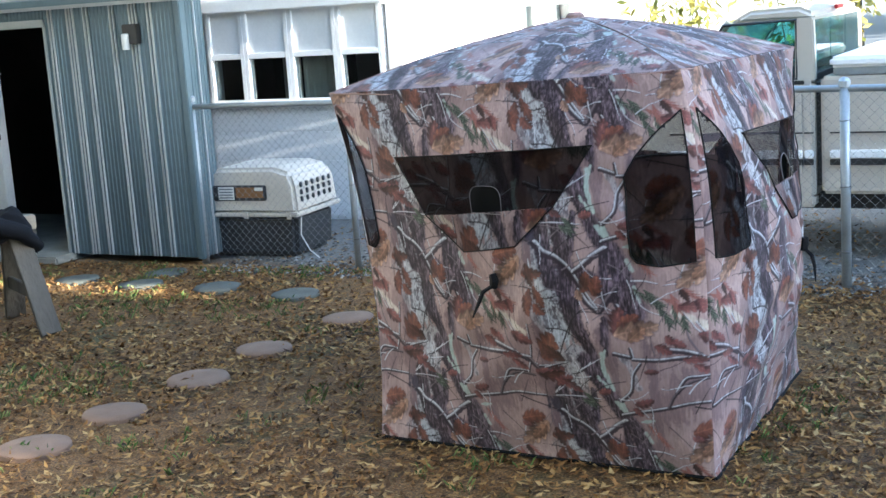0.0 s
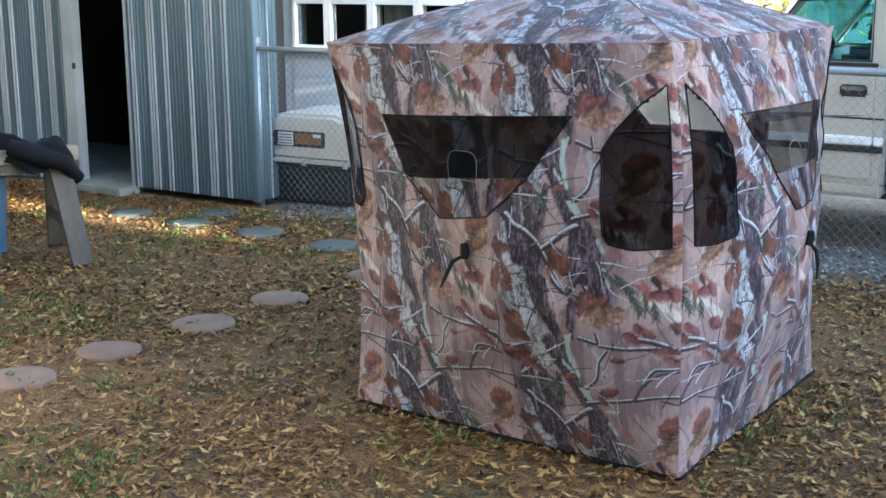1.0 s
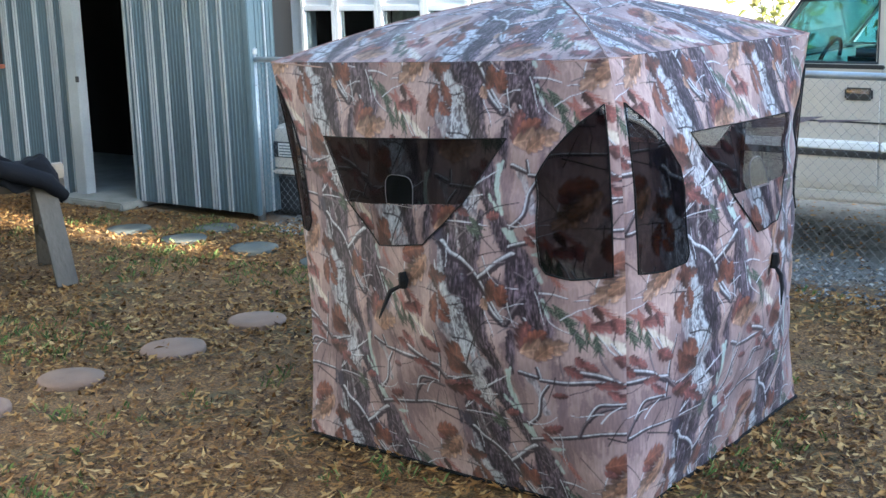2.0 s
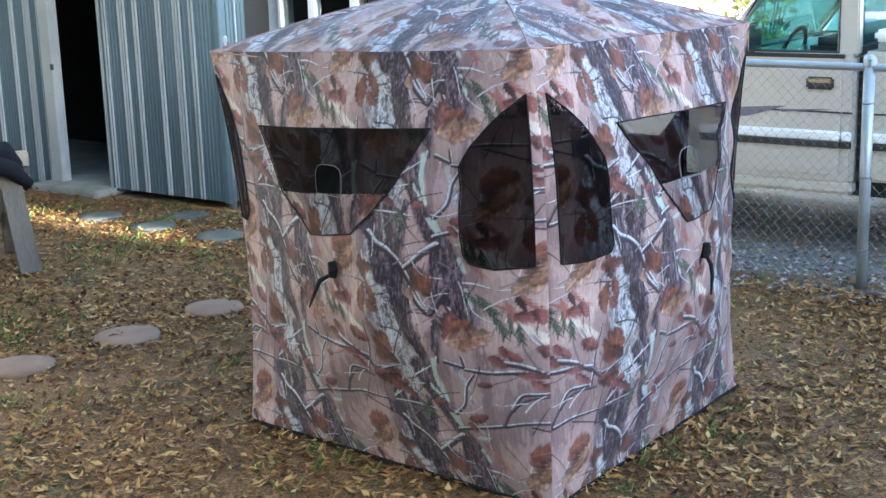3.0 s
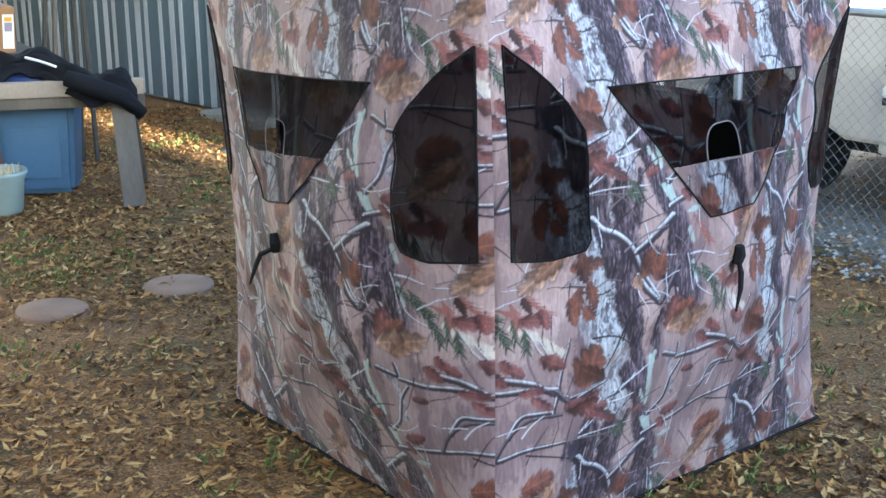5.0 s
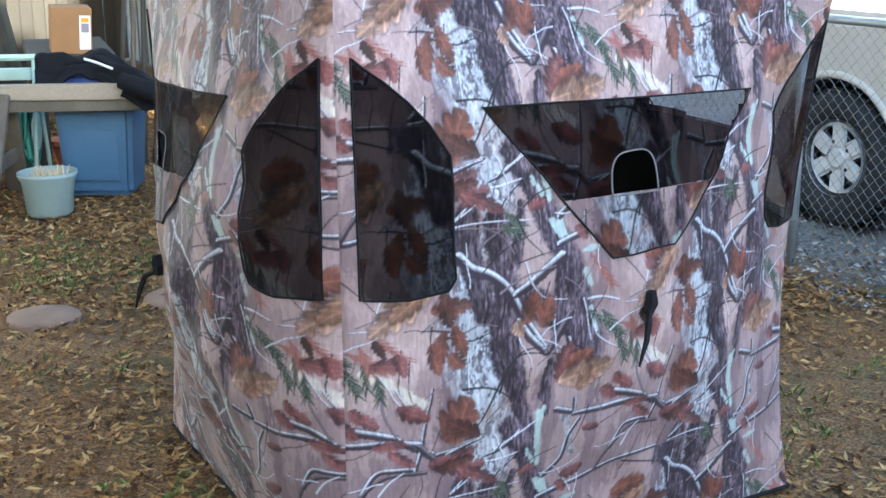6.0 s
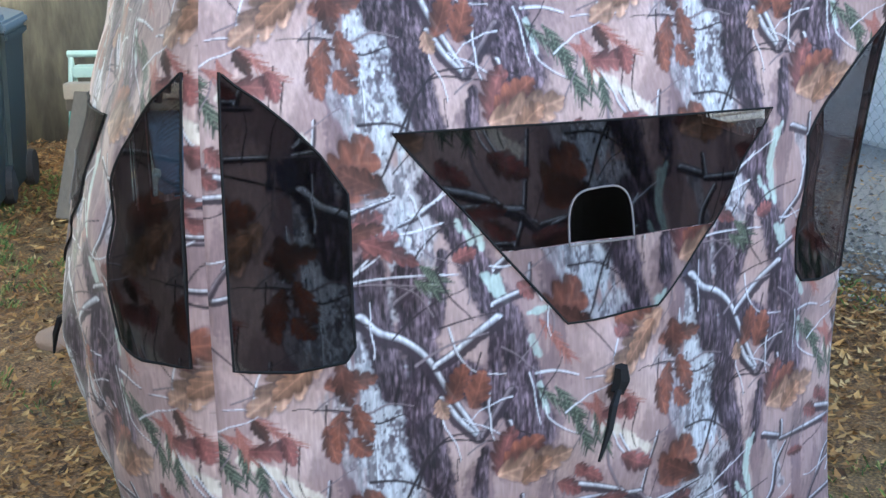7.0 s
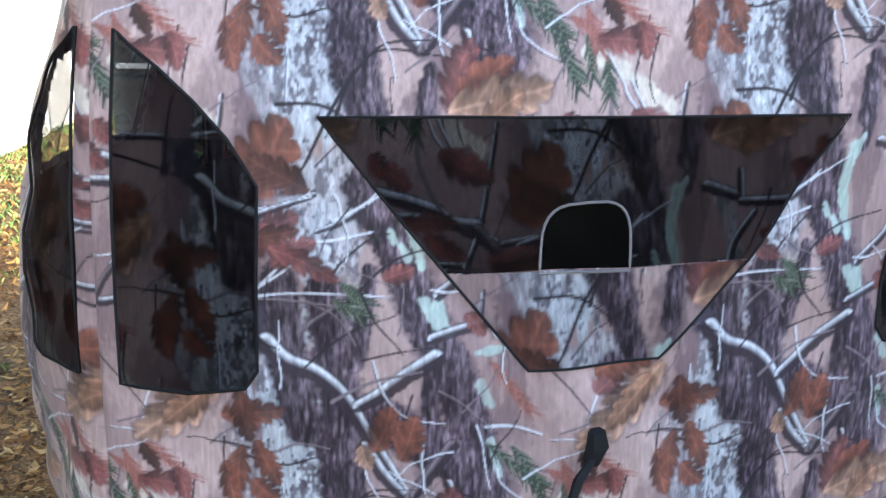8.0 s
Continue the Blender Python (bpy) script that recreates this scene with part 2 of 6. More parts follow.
def build_ground():
    xs = np.concatenate([[-400, -120, -50, -25], np.arange(-14, 10.01, 0.14), [16, 30, 60, 140, 400]])
    ys = np.concatenate([[-400, -120, -50, -20, -8, -3], np.arange(0, 16.01, 0.14), [22, 35, 60, 140, 400]])
    nx, ny = len(xs), len(ys)
    co = [(x, y, ground_height(x, y) - 0.012 if -14 <= x <= 10 and 0 <= y <= 16 else -0.02) for y in ys for x in xs]
    faces = [(j * nx + i, j * nx + i + 1, (j + 1) * nx + i + 1, (j + 1) * nx + i) for j in range(ny - 1) for i in range(nx - 1)]
    me = bpy.data.meshes.new("ground")
    me.from_pydata(co, [], faces)
    me.shade_smooth()
    ob = new("ground", me)
    m = bpy.data.materials.new("leaf_strewn_soil")
    m.use_nodes = True
    N, L = m.node_tree.nodes, m.node_tree.links
    b = N["Principled BSDF"]
    tc = N.new("ShaderNodeTexCoord")

    def tex(kind, scale, detail=4):
        t = N.new(kind)
        t.inputs["Scale"].default_value = scale
        if "Detail" in t.inputs:
            t.inputs["Detail"].default_value = detail
        L.new(tc.outputs["Object"], t.inputs["Vector"])
        return t

    def ramp(fac, *stops):
        r = N.new("ShaderNodeValToRGB")
        while len(r.color_ramp.elements) < len(stops):
            r.color_ramp.elements.new(0.5)
        for e, (p, c) in zip(r.color_ramp.elements, stops):
            e.position, e.color = p, (*c, 1)
        L.new(fac, r.inputs["Fac"])
        return r

    def mix(fac, a, c, mode="MIX"):
        x = N.new("ShaderNodeMix")
        x.data_type, x.blend_type = "RGBA", mode
        L.new(fac, x.inputs[0]), L.new(a, x.inputs[6]), L.new(c, x.inputs[7])
        return x.outputs[2]
    soil = ramp(tex("ShaderNodeTexNoise", 40).outputs["Fac"], (0.3, (0.022, 0.017, 0.013)), (0.7, (0.085, 0.066, 0.05)))
    straw = ramp(tex("ShaderNodeTexNoise", 90, 6).outputs["Fac"], (0.3, (0.03, 0.017, 0.006)), (0.5, (0.14, 0.07, 0.022)), (0.7, (0.28, 0.165, 0.055)))
    grass = ramp(tex("ShaderNodeTexNoise", 70, 6).outputs["Fac"], (0.3, (0.014, 0.022, 0.007)), (0.7, (0.085, 0.095, 0.028)))
    bare = ramp(tex("ShaderNodeTexNoise", 0.9, 4).outputs["Fac"], (0.58, (0, 0, 0)), (0.74, (1, 1, 1)))
    green = ramp(tex("ShaderNodeTexNoise", 1.7, 5).outputs["Fac"], (0.52, (0, 0, 0)), (0.72, (0.8, 0.8, 0.8)))
    c = mix(bare.outputs[0], straw.outputs[0], soil.outputs[0])
    c = mix(green.outputs[0], c, grass.outputs[0])
    # crushed stone of the drive, past the fence
    sep, mp = N.new("ShaderNodeSeparateXYZ"), N.new("ShaderNodeMapping")
    mp.vector_type = "POINT"
    mp.inputs["Rotation"].default_value = (0, 0, radians(27.84))
    L.new(tc.outputs["Object"], mp.inputs["Vector"])
    L.new(mp.outputs[0], sep.inputs[0])
    wob = tex("ShaderNodeTexNoise", 1.2, 4)
    add = N.new("ShaderNodeMath")
    add.operation = "ADD"
    L.new(sep.outputs["Y"], add.inputs[0]), L.new(wob.outputs["Fac"], add.inputs[1])
    edge = N.new("ShaderNodeMapRange")
    edge.inputs["From Min"].default_value, edge.inputs["From Max"].default_value = 8.55, 8.9
    L.new(add.outputs[0], edge.inputs["Value"])
    stone = ramp(tex("ShaderNodeTexVoronoi", 38).outputs["Color"], (0.2, (0.03, 0.03, 0.028)), (0.8, (0.17, 0.17, 0.16)))
    c = mix(edge.outputs[0], c, stone.outputs[0])
    L.new(c, b.inputs["Base Color"])
    b.inputs["Roughness"].default_value = 0.95
    bp = N.new("ShaderNodeBump")
    bp.inputs["Strength"].default_value, bp.inputs["Distance"].default_value = 0.9, 0.02
    L.new(tex("ShaderNodeTexNoise", 75, 6).outputs["Fac"], bp.inputs["Height"])
    L.new(bp.outputs[0], b.inputs["Normal"])
    me.materials.append(m)
    tagged(ob, "leaf-strewn soil with thin grass and crushed stone", "ground", kind="structure")


build_ground()


# ---------------------------------------------------------------- the forest print
TW, TH, STEP = 0.72, 0.70, 0.0018
PW, PH = round(TW / STEP), round(TH / STEP)
rgb_of = lambda *c: np.array(c)
MAUVE, PALE, SLATE = rgb_of(0.225, 0.165, 0.175), rgb_of(0.42, 0.33, 0.32), rgb_of(0.05, 0.045, 0.075)
LICHEN, CHALK, WHITE_INK, GREY = rgb_of(0.36, 0.43, 0.42), rgb_of(0.52, 0.48, 0.44), rgb_of(0.52, 0.545, 0.6), rgb_of(0.2, 0.17, 0.19)
INK = rgb_of(0.026, 0.018, 0.026)
RUSSET, RED, STRAW, TAN, UMBER = rgb_of(0.21, 0.088, 0.06), rgb_of(0.2, 0.085, 0.082), rgb_of(0.4, 0.265, 0.2), rgb_of(0.33, 0.2, 0.14), rgb_of(0.105, 0.047, 0.036)
PINE, BLUSH = (rgb_of(0.04, 0.055, 0.042), rgb_of(0.17, 0.2, 0.16)), (rgb_of(0.26, 0.12, 0.105), rgb_of(0.33, 0.17, 0.15))


def streaks(w, h, fx, fy, seed):
    """Smooth random field that repeats, with the given numbers of cells across and down."""
    rng = np.random.RandomState(seed)
    g = rng.rand(fy, fx)
    yy, xx = np.arange(h) / h * fy, np.arange(w) / w * fx
    y0, x0 = yy.astype(int), xx.astype(int)
    ty, tx = (yy - y0)[:, None], (xx - x0)[None, :]
    ty, tx = ty * ty * (3 - 2 * ty), tx * tx * (3 - 2 * tx)
    a, b = g[y0 % fy][:, x0 % fx], g[y0 % fy][:, (x0 + 1) % fx]
    c, d = g[(y0 + 1) % fy][:, x0 % fx], g[(y0 + 1) % fy][:, (x0 + 1) % fx]
    return (a * (1 - tx) + b * tx) * (1 - ty) + (c * (1 - tx) + d * tx) * ty


def make_print():
    """One repeat of the print, row 0 at its top: linear colours, and in the fourth channel how much bark shows."""
    f = functools.lru_cache(None)(lambda fx, fy, s: streaks(PW, PH, fx, fy, s))
    img = np.zeros((PH, PW, 4))
    n1 = (f(5, 3, 1) * 0.5 + f(16, 5, 2) * 0.3 + f(70, 9, 3) * 0.2)[..., None]
    img[..., :3] = MAUVE * 1.15 * (1 - n1) + PALE * 0.95 * n1
    fine = f(150, 26, 5) * 0.55 + f(260, 70, 6) * 0.45
    mid = f(50, 12, 7) * 0.55 + f(100, 30, 8) * 0.45
    speck = f(90, 50, 51) * 0.5 + f(190, 110, 52) * 0.5
    blot = f(22, 16, 53) * 0.6 + f(60, 44, 54) * 0.4
    rag = f(110, 110, 9) - 0.5

    class Patch:
        """The stretch of the repeat round some points, wrapped at its borders."""
        def __init__(self, pts, pad):
            xs, ys = [p[0] for p in pts], [p[1] for p in pts]
            i0, i1 = int((min(xs) - pad) / STEP), int((max(xs) + pad) / STEP) + 2
            j0, j1 = int((min(ys) - pad) / STEP), int((max(ys) + pad) / STEP) + 2
            self.at = np.ix_(np.arange(j0, j1) % PH, np.arange(i0, i1) % PW)
            self.X, self.Y = np.meshgrid(np.arange(i0, i1) * STEP, np.arange(j0, j1) * STEP)

        def put(self, mask, colour, bark=0.0):
            m = np.clip(mask, 0, 1)[..., None]
            old = img[self.at]
            ink = np.concatenate([np.broadcast_to(colour, (*m.shape[:2], 3)), np.full((*m.shape[:2], 1), bark)], -1)
            img[self.at] = old * (1 - m) + ink * m

        def line(self, pts, w0, w1):
            """Distance to a line over its half width, how far along, and on which side."""
            best, along, side = (np.full(self.X.shape, v) for v in (1e9, 0.0, 0.0))
            n = len(pts) - 1
            for i in range(n):
                (ax, ay), (bx, by) = pts[i], pts[i + 1]
                dx, dy = bx - ax, by - ay
                t = np.clip(((self.X - ax) * dx + (self.Y - ay) * dy) / (dx * dx + dy * dy + 1e-12), 0, 1)
                rx, ry = self.X - ax - t * dx, self.Y - ay - t * dy
                d = np.hypot(rx, ry)
                near = d < best
                best[near], along[near], side[near] = d[near], ((i + t) / n)[near], np.sign(rx * dy - ry * dx)[near]
            return best / (w0 + (w1 - w0) * along), along, side

    def smooth(pts, k=5):
        """Points of a curve through the points."""
        out, p = [], [pts[0], *pts, pts[-1]]
        for i in range(1, len(p) - 2):
            for j in range(k):
                t = j / k
                out.append([0.5 * (2 * p[i][a] + (p[i + 1][a] - p[i - 1][a]) * t + (2 * p[i - 1][a] - 5 * p[i][a] + 4 * p[i + 1][a] - p[i + 2][a]) * t * t + (3 * p[i][a] - p[i - 1][a] - 3 * p[i + 1][a] + p[i + 2][a]) * t ** 3) for a in (0, 1)])
        return out + [pts[-1]]

    def smear(pts, w, colour, k):
        """A soft ragged stain."""
        p = Patch(pts, w * 2.4)
        d, _, _ = p.line(pts, w, w)
        p.put(np.clip((1.25 - d - (mid[p.at] - 0.5) * 1.6 - rag[p.at] * 0.5) * 2.2, 0, 1) * min(k, 1), colour * (0.8 + 0.4 * fine[p.at][..., None]))

    def birch(pts, w, k):
        """Pale papery bark with dark specks and upright cracks."""
        p = Patch(pts, w * 2.2)
        d, _, side = p.line(smooth(pts), w, w)
        m = np.clip((1.15 - d - (mid[p.at] - 0.5) * 1.5) * 3, 0, 1) * k
        p.put(m, WHITE_INK * (0.5 + 0.52 * fine[p.at][..., None]), 0.25)
        p.put(m * np.clip((blot[p.at] * 0.5 + speck[p.at] * 0.5 - 0.53) * 14, 0, 1) * 0.85, INK * 2.2 + 0.012, 0.3)
        p.put(m * np.clip((speck[p.at] * 0.4 + fine[p.at] * 0.6 - 0.66) * 18, 0, 1) * 0.8, INK * 2)

    def trunk(pts, w0, w1, shade=1.0):
        """A stem of furrowed bark, lit on one side and dark on the other."""
        p = Patch(pts, max(w0, w1) * 1.8)
        d, _, side = p.line(smooth(pts), w0, w1)
        d = d + rag[p.at] * 0.3
        s = side * d
        tone = np.clip((fine[p.at] - 0.5) * 1.7 + 0.27 + s * 0.36, 0, 1)[..., None]
        p.put(np.clip((1.2 - d) * 5, 0, 1) * 0.45, INK * 2)
        p.put(np.clip((1 - d) * 7, 0, 1), (INK * 1.6 * (1 - tone) + np.array((0.22, 0.175, 0.215)) * tone) * shade, 1.0)

    def branch(pts, w0, w1, hi=WHITE_INK):
        """A limb with a pale lit edge over a dark shaded one."""
        p = Patch(pts, max(w0, w1) * 2)
        d, al, side = p.line(smooth(pts), w0, w1)
        s = side * d if pts[-1][0] > pts[0][0] else -side * d
        p.put(np.clip((1.2 - d - rag[p.at] * 0.3) * 4, 0, 1) * 0.92, INK * 1.5)
        p.put(np.clip((1.0 - d) * 4, 0, 1) * np.clip(0.12 + s * 1.5, 0, 1), hi * (0.75 + 0.5 * mid[p.at][..., None]), 0.2)

    def twig(pts, w, colour):
        p = Patch(pts, w * 3)
        d, al, side = p.line(smooth(pts, 4), w * 0.62, w * 0.3)
        if colour is not INK:
            d2, _, _ = p.line([(x - 0.0022, y + 0.0022) for x, y in smooth(pts, 4)], w * 0.6, w * 0.3)
            p.put(np.clip((1.1 - d2) * 1.5, 0, 1) * 0.7, INK * 2)
        p.put(np.clip((1.3 - d) * 1.6, 0, 1), colour)

    def sprig(ends, inks):
        """Needles to both sides of a stalk."""
        (x0, y0), (x1, y1) = ends
        g = np.random.RandomState(int(x0 * 900 + y0 * 700) % 997)
        a0 = math.atan2(y1 - y0, x1 - x0)
        twig([(x0, y0), (x1, y1)], 0.004, GREY)
        for k in range(30):
            t, a, r = k / 30, a0 + (-1) ** k * g.uniform(0.25, 0.6), g.uniform(0.022, 0.036)
            b = (x0 + (x1 - x0) * t, y0 + (y1 - y0) * t)
            e = (b[0] + math.cos(a) * r, b[1] + math.sin(a) * r)
            p = Patch([b, e], 0.006)
            d, _, _ = p.line([b, e], 0.0024, 0.0008)
            p.put(np.clip((1.2 - d) * 1.6, 0, 1) * 0.9, inks[k % 3 == 0])

    def leaf(ends, wd, colour, seed=0, style="oak"):
        """A lobed leaf from its stalk to its tip, with ribs, a shaded half and a crisp dark rim."""
        (x0, y0), (x1, y1) = ends
        ln, a = math.dist(*ends), math.atan2(y1 - y0, x1 - x0)
        p = Patch(ends, wd * 1.5)
        c, s = math.cos(a), math.sin(a)
        t = ((p.X - x0) * c + (p.Y - y0) * s) / ln
        v = (-(p.X - x0) * s + (p.Y - y0) * c) / wd
        v = v - 0.22 * np.sin(t * 2.6 + seed)                # the blade curls to one side
        av = np.abs(v)
        n = 3 if style == "maple" else 4
        q = (t - av * 0.28) * n + 0.35 * np.sign(v) + seed * 0.37
        lobe = np.abs(np.sin(np.pi * q)) ** 0.6
        body = np.clip(np.sin(np.pi * np.clip(t * 0.96 + 0.03, 0, 1)), 0, 1) ** 0.55
        w = body * (0.52 + 0.48 * lobe) * (1.05 if style == "maple" else 0.92) + 0.12 * rag[p.at]
        ok = (t > -0.02) & (t < 1.03)
        rib = np.exp(-(v * 16) ** 2) + 0.6 * np.exp(-((np.mod(q, 1) - 0.5) * 11) ** 2) * (av < w)
        tone = 0.7 + 0.5 * np.clip(v, -1, 1) * (1 if seed % 2 else -1) + 0.9 * (blot[p.at] - 0.5) + 0.5 * (mid[p.at] - 0.5)
        p.put(np.clip((w + 0.2 - av) * 6, 0, 1) * ok * 0.35, INK * 1.8)
        p.put(np.clip((w - av) * 14, 0, 1) * ok * 0.9, colour * np.clip(tone, 0.3, 1.5)[..., None] * (1 + 0.55 * np.clip(rib, 0, 1)[..., None]))

    # dark gaps and speckled bark between the stems
    for x, w, k in ((0.24, 0.026, 0.5), (0.66, 0.02, 0.4), (0.52, 0.014, 0.35)):
        smear([(x, 0.0), (x + 0.01, 0.35), (x, TH)], w, INK * 3, k)
    g = np.random.RandomState(11)
    # broad soft grounds: mauve shade and pale clearings
    smear([(0.716, 1.206), (0.817, 1.124), (0.889, 1.088)], 0.075, MAUVE, 0.8)
    smear([(0.00, 0.93), (0.00, 0.961)], 0.05, MAUVE, 0.6)
    smear([(0.622, 0.64), (0.662, 0.701)], 0.04, MAUVE, 0.5)
    smear([(0.821, 0.148), (0.725, 0.186)], 0.07, PALE, 0.7)
    smear([(0.46, 0.137), (0.482, 0.188)], 0.04, PALE, 0.8)
    smear([(0.805, 0.662), (0.885, 0.757)], 0.06, PALE, 0.6)
    smear([(0.423, 0.639), (0.468, 0.636)], 0.05, PALE, 0.5)
    smear([(0.113, 0.809), (0.183, 0.773)], 0.05, PALE, 0.9)
    smear([(0.503, 0.905), (0.515, 1.030)], 0.025, MAUVE, 0.9)
    # birch stems
    birch([(0.333, -0.012), (0.334, 0.087), (0.335, 0.20)], 0.055, 1.0)
    birch([(0.297, 0.638), (0.304, 0.736), (0.313, 0.824)], 0.042, 0.95)
    birch([(0.281, 0.548), (0.297, 0.638)], 0.03, 0.6)
    birch([(0.40, 0.284), (0.385, 0.369), (0.364, 0.453), (0.352, 0.55)], 0.04, 0.7)
    birch([(0.328, 0.849), (0.31, 0.933), (0.339, 1.065), (0.363, 1.198)], 0.035, 0.75)
    birch([(0.267, 0.166), (0.245, 0.085), (0.231, 0.011)], 0.03, 0.45)
    birch([(0.574, 0.994), (0.619, 1.124)], 0.012, 0.6)
    # upright trunks
    smear([(0.272, 0.495), (0.281, 0.54), (0.255, 0.521)], 0.032, SLATE, 0.9)
    trunk([(0.377, 0.005), (0.392, 0.088), (0.406, 0.152), (0.426, 0.21)], 0.034, 0.03, 1.1)
    trunk([(0.364, 0.472), (0.379, 0.567), (0.392, 0.658), (0.388, 0.74), (0.395, 0.837)], 0.033, 0.036, 1.0)
    trunk([(0.411, 0.772), (0.42, 0.887), (0.453, 0.99), (0.472, 1.086)], 0.02, 0.026, 0.85)
    trunk([(0.433, 0.438), (0.423, 0.526), (0.41, 0.583)], 0.012, 0.018, 1.0)
    trunk([(0.515, 0.842), (0.517, 0.922), (0.511, 0.982)], 0.011, 0.01, 0.9)
    trunk([(1.012, 1.154), (1.026, 1.273), (1.054, 1.395)], 0.03, 0.035, 0.8)
    trunk([(1.250, 1.298), (1.257, 1.456)], 0.012, 0.02, 0.9)
    trunk([(0.511, 0.164), (0.509, 0.205), (0.506, 0.238)], 0.014, 0.014, 0.9)
    # leaning trunk with its lichen
    trunk([(0.418, 0.31), (0.463, 0.386), (0.515, 0.502), (0.555, 0.579), (0.586, 0.658), (0.611, 0.737), (0.628, 0.817)], 0.031, 0.04, 1.05)
    trunk([(0.448, -0.026), (0.575, 0.05), (0.608, 0.116)], 0.038, 0.036, 1.05)
    smear([(0.466, 0.381), (0.490, 0.418)], 0.0077, LICHEN, 1.2)
    smear([(0.519, 0.488), (0.541, 0.519), (0.559, 0.536)], 0.0094, LICHEN, 1.2)
    smear([(0.605, 0.568), (0.650, 0.561)], 0.0060, LICHEN, 1.2)
    smear([(0.611, 0.620), (0.633, 0.660)], 0.0072, LICHEN, 0.8)
    smear([(0.634, 0.719), (0.649, 0.777)], 0.0060, LICHEN, 0.9)
    smear([(0.492, 0.979), (0.493, 1.057), (0.514, 1.134)], 0.0088, LICHEN, 1.1)
    smear([(0.540, 1.194), (0.553, 1.232)], 0.0088, LICHEN, 1.1)
    smear([(0.509, 0.966), (0.500, 1.002)], 0.0044, LICHEN, 0.9)
    # limbs
    branch([(0.272, 0.554), (0.303, 0.585), (0.352, 0.605), (0.396, 0.643), (0.434, 0.709), (0.469, 0.764), (0.496, 0.807)], 0.016, 0.009)
    branch([(0.538, 0.574), (0.494, 0.601), (0.451, 0.637), (0.419, 0.658)], 0.015, 0.011)
    branch([(0.344, 0.527), (0.378, 0.50), (0.421, 0.472)], 0.008, 0.004, GREY)
    branch([(0.429, 0.031), (0.457, 0.073), (0.495, 0.113)], 0.012, 0.01)
    branch([(0.502, 0.113), (0.522, 0.082), (0.541, 0.05)], 0.011, 0.006, GREY)
    branch([(0.569, 0.725), (0.542, 0.761), (0.51, 0.807)], 0.012, 0.009, GREY)
    branch([(0.009, 0.969), (0.064, 0.981), (0.117, 0.999)], 0.012, 0.01)
    branch([(0.117, 0.999), (0.159, 1.029), (0.206, 1.046)], 0.009, 0.006)
    branch([(0.033, 1.141), (0.067, 1.087), (0.114, 1.081), (0.162, 1.082)], 0.008, 0.006)
    branch([(0.162, 1.082), (0.182, 1.024), (0.195, 0.935), (0.201, 0.874)], 0.006, 0.004)
    branch([(0.221, 1.052), (0.291, 1.041), (0.346, 1.023)], 0.006, 0.004)
    branch([(0.545, 0.979), (0.604, 0.999)], 0.01, 0.008)
    branch([(0.605, 1.002), (0.601, 0.96)], 0.007, 0.006)
    branch([(0.606, 1.006), (0.693, 1.010), (0.786, 1.006), (0.895, 1.022)], 0.007, 0.011)
    branch([(0.897, 1.029), (0.931, 1.063), (0.983, 1.099)], 0.01, 0.007, GREY)
    branch([(0.533, 1.245), (0.601, 1.226), (0.716, 1.206), (0.807, 1.187), (0.935, 1.186)], 0.009, 0.006)
    branch([(0.716, 1.206), (0.748, 1.148), (0.813, 1.097), (0.909, 1.094)], 0.006, 0.005, GREY)
    branch([(0.542, 1.178), (0.587, 1.135), (0.599, 1.069), (0.629, 1.024)], 0.009, 0.006)
    smear([(0.757, 0.125), (0.805, 0.143), (0.851, 0.179), (0.899, 0.209)], 0.013, CHALK, 1.3)
    branch([(0.565, 0.09), (0.574, 0.116)], 0.008, 0.007)
    branch([(0.419, 0.343), (0.385, 0.365), (0.35, 0.377)], 0.006, 0.004)
    branch([(0.247, 0.356), (0.298, 0.339), (0.341, 0.328)], 0.007, 0.003)
    # twigs
    twig([(0.374, 0.205), (0.389, 0.16), (0.421, 0.118), (0.459, 0.111), (0.498, 0.118)], 0.005, INK)
    twig([(0.498, 0.118), (0.537, 0.124), (0.555, 0.131)], 0.003, INK)
    twig([(0.233, 0.044), (0.302, 0.062), (0.352, 0.05), (0.371, 0.071)], 0.004, INK)
    twig([(0.259, 0.481), (0.316, 0.474), (0.386, 0.473), (0.465, 0.479)], 0.0035, WHITE_INK)
    twig([(0.26, 0.467), (0.30, 0.438), (0.338, 0.401)], 0.004, WHITE_INK)
    twig([(0.369, 0.463), (0.385, 0.427), (0.438, 0.385), (0.462, 0.381)], 0.004, INK)
    twig([(0.334, 0.595), (0.388, 0.548), (0.423, 0.526), (0.475, 0.508)], 0.003, INK)
    twig([(0.423, 0.581), (0.476, 0.565), (0.537, 0.557)], 0.003, INK)
    twig([(0.503, 0.635), (0.487, 0.695), (0.469, 0.726)], 0.003, INK)
    twig([(0.441, 0.58), (0.459, 0.636), (0.496, 0.675), (0.559, 0.685)], 0.003, WHITE_INK)
    twig([(0.645, 0.067), (0.652, 0.092), (0.685, 0.118), (0.721, 0.135)], 0.003, WHITE_INK)
    twig([(0.84, 0.14), (0.837, 0.165), (0.852, 0.215)], 0.003, INK)
    twig([(0.851, 0.771), (0.839, 0.84)], 0.003, INK)
    twig([(0.781, 0.728), (0.795, 0.661), (0.819, 0.612)], 0.004, WHITE_INK)
    twig([(0.709, 0.585), (0.757, 0.632), (0.796, 0.679)], 0.003, INK)
    twig([(0.625, 0.695), (0.671, 0.696), (0.716, 0.709)], 0.005, WHITE_INK)
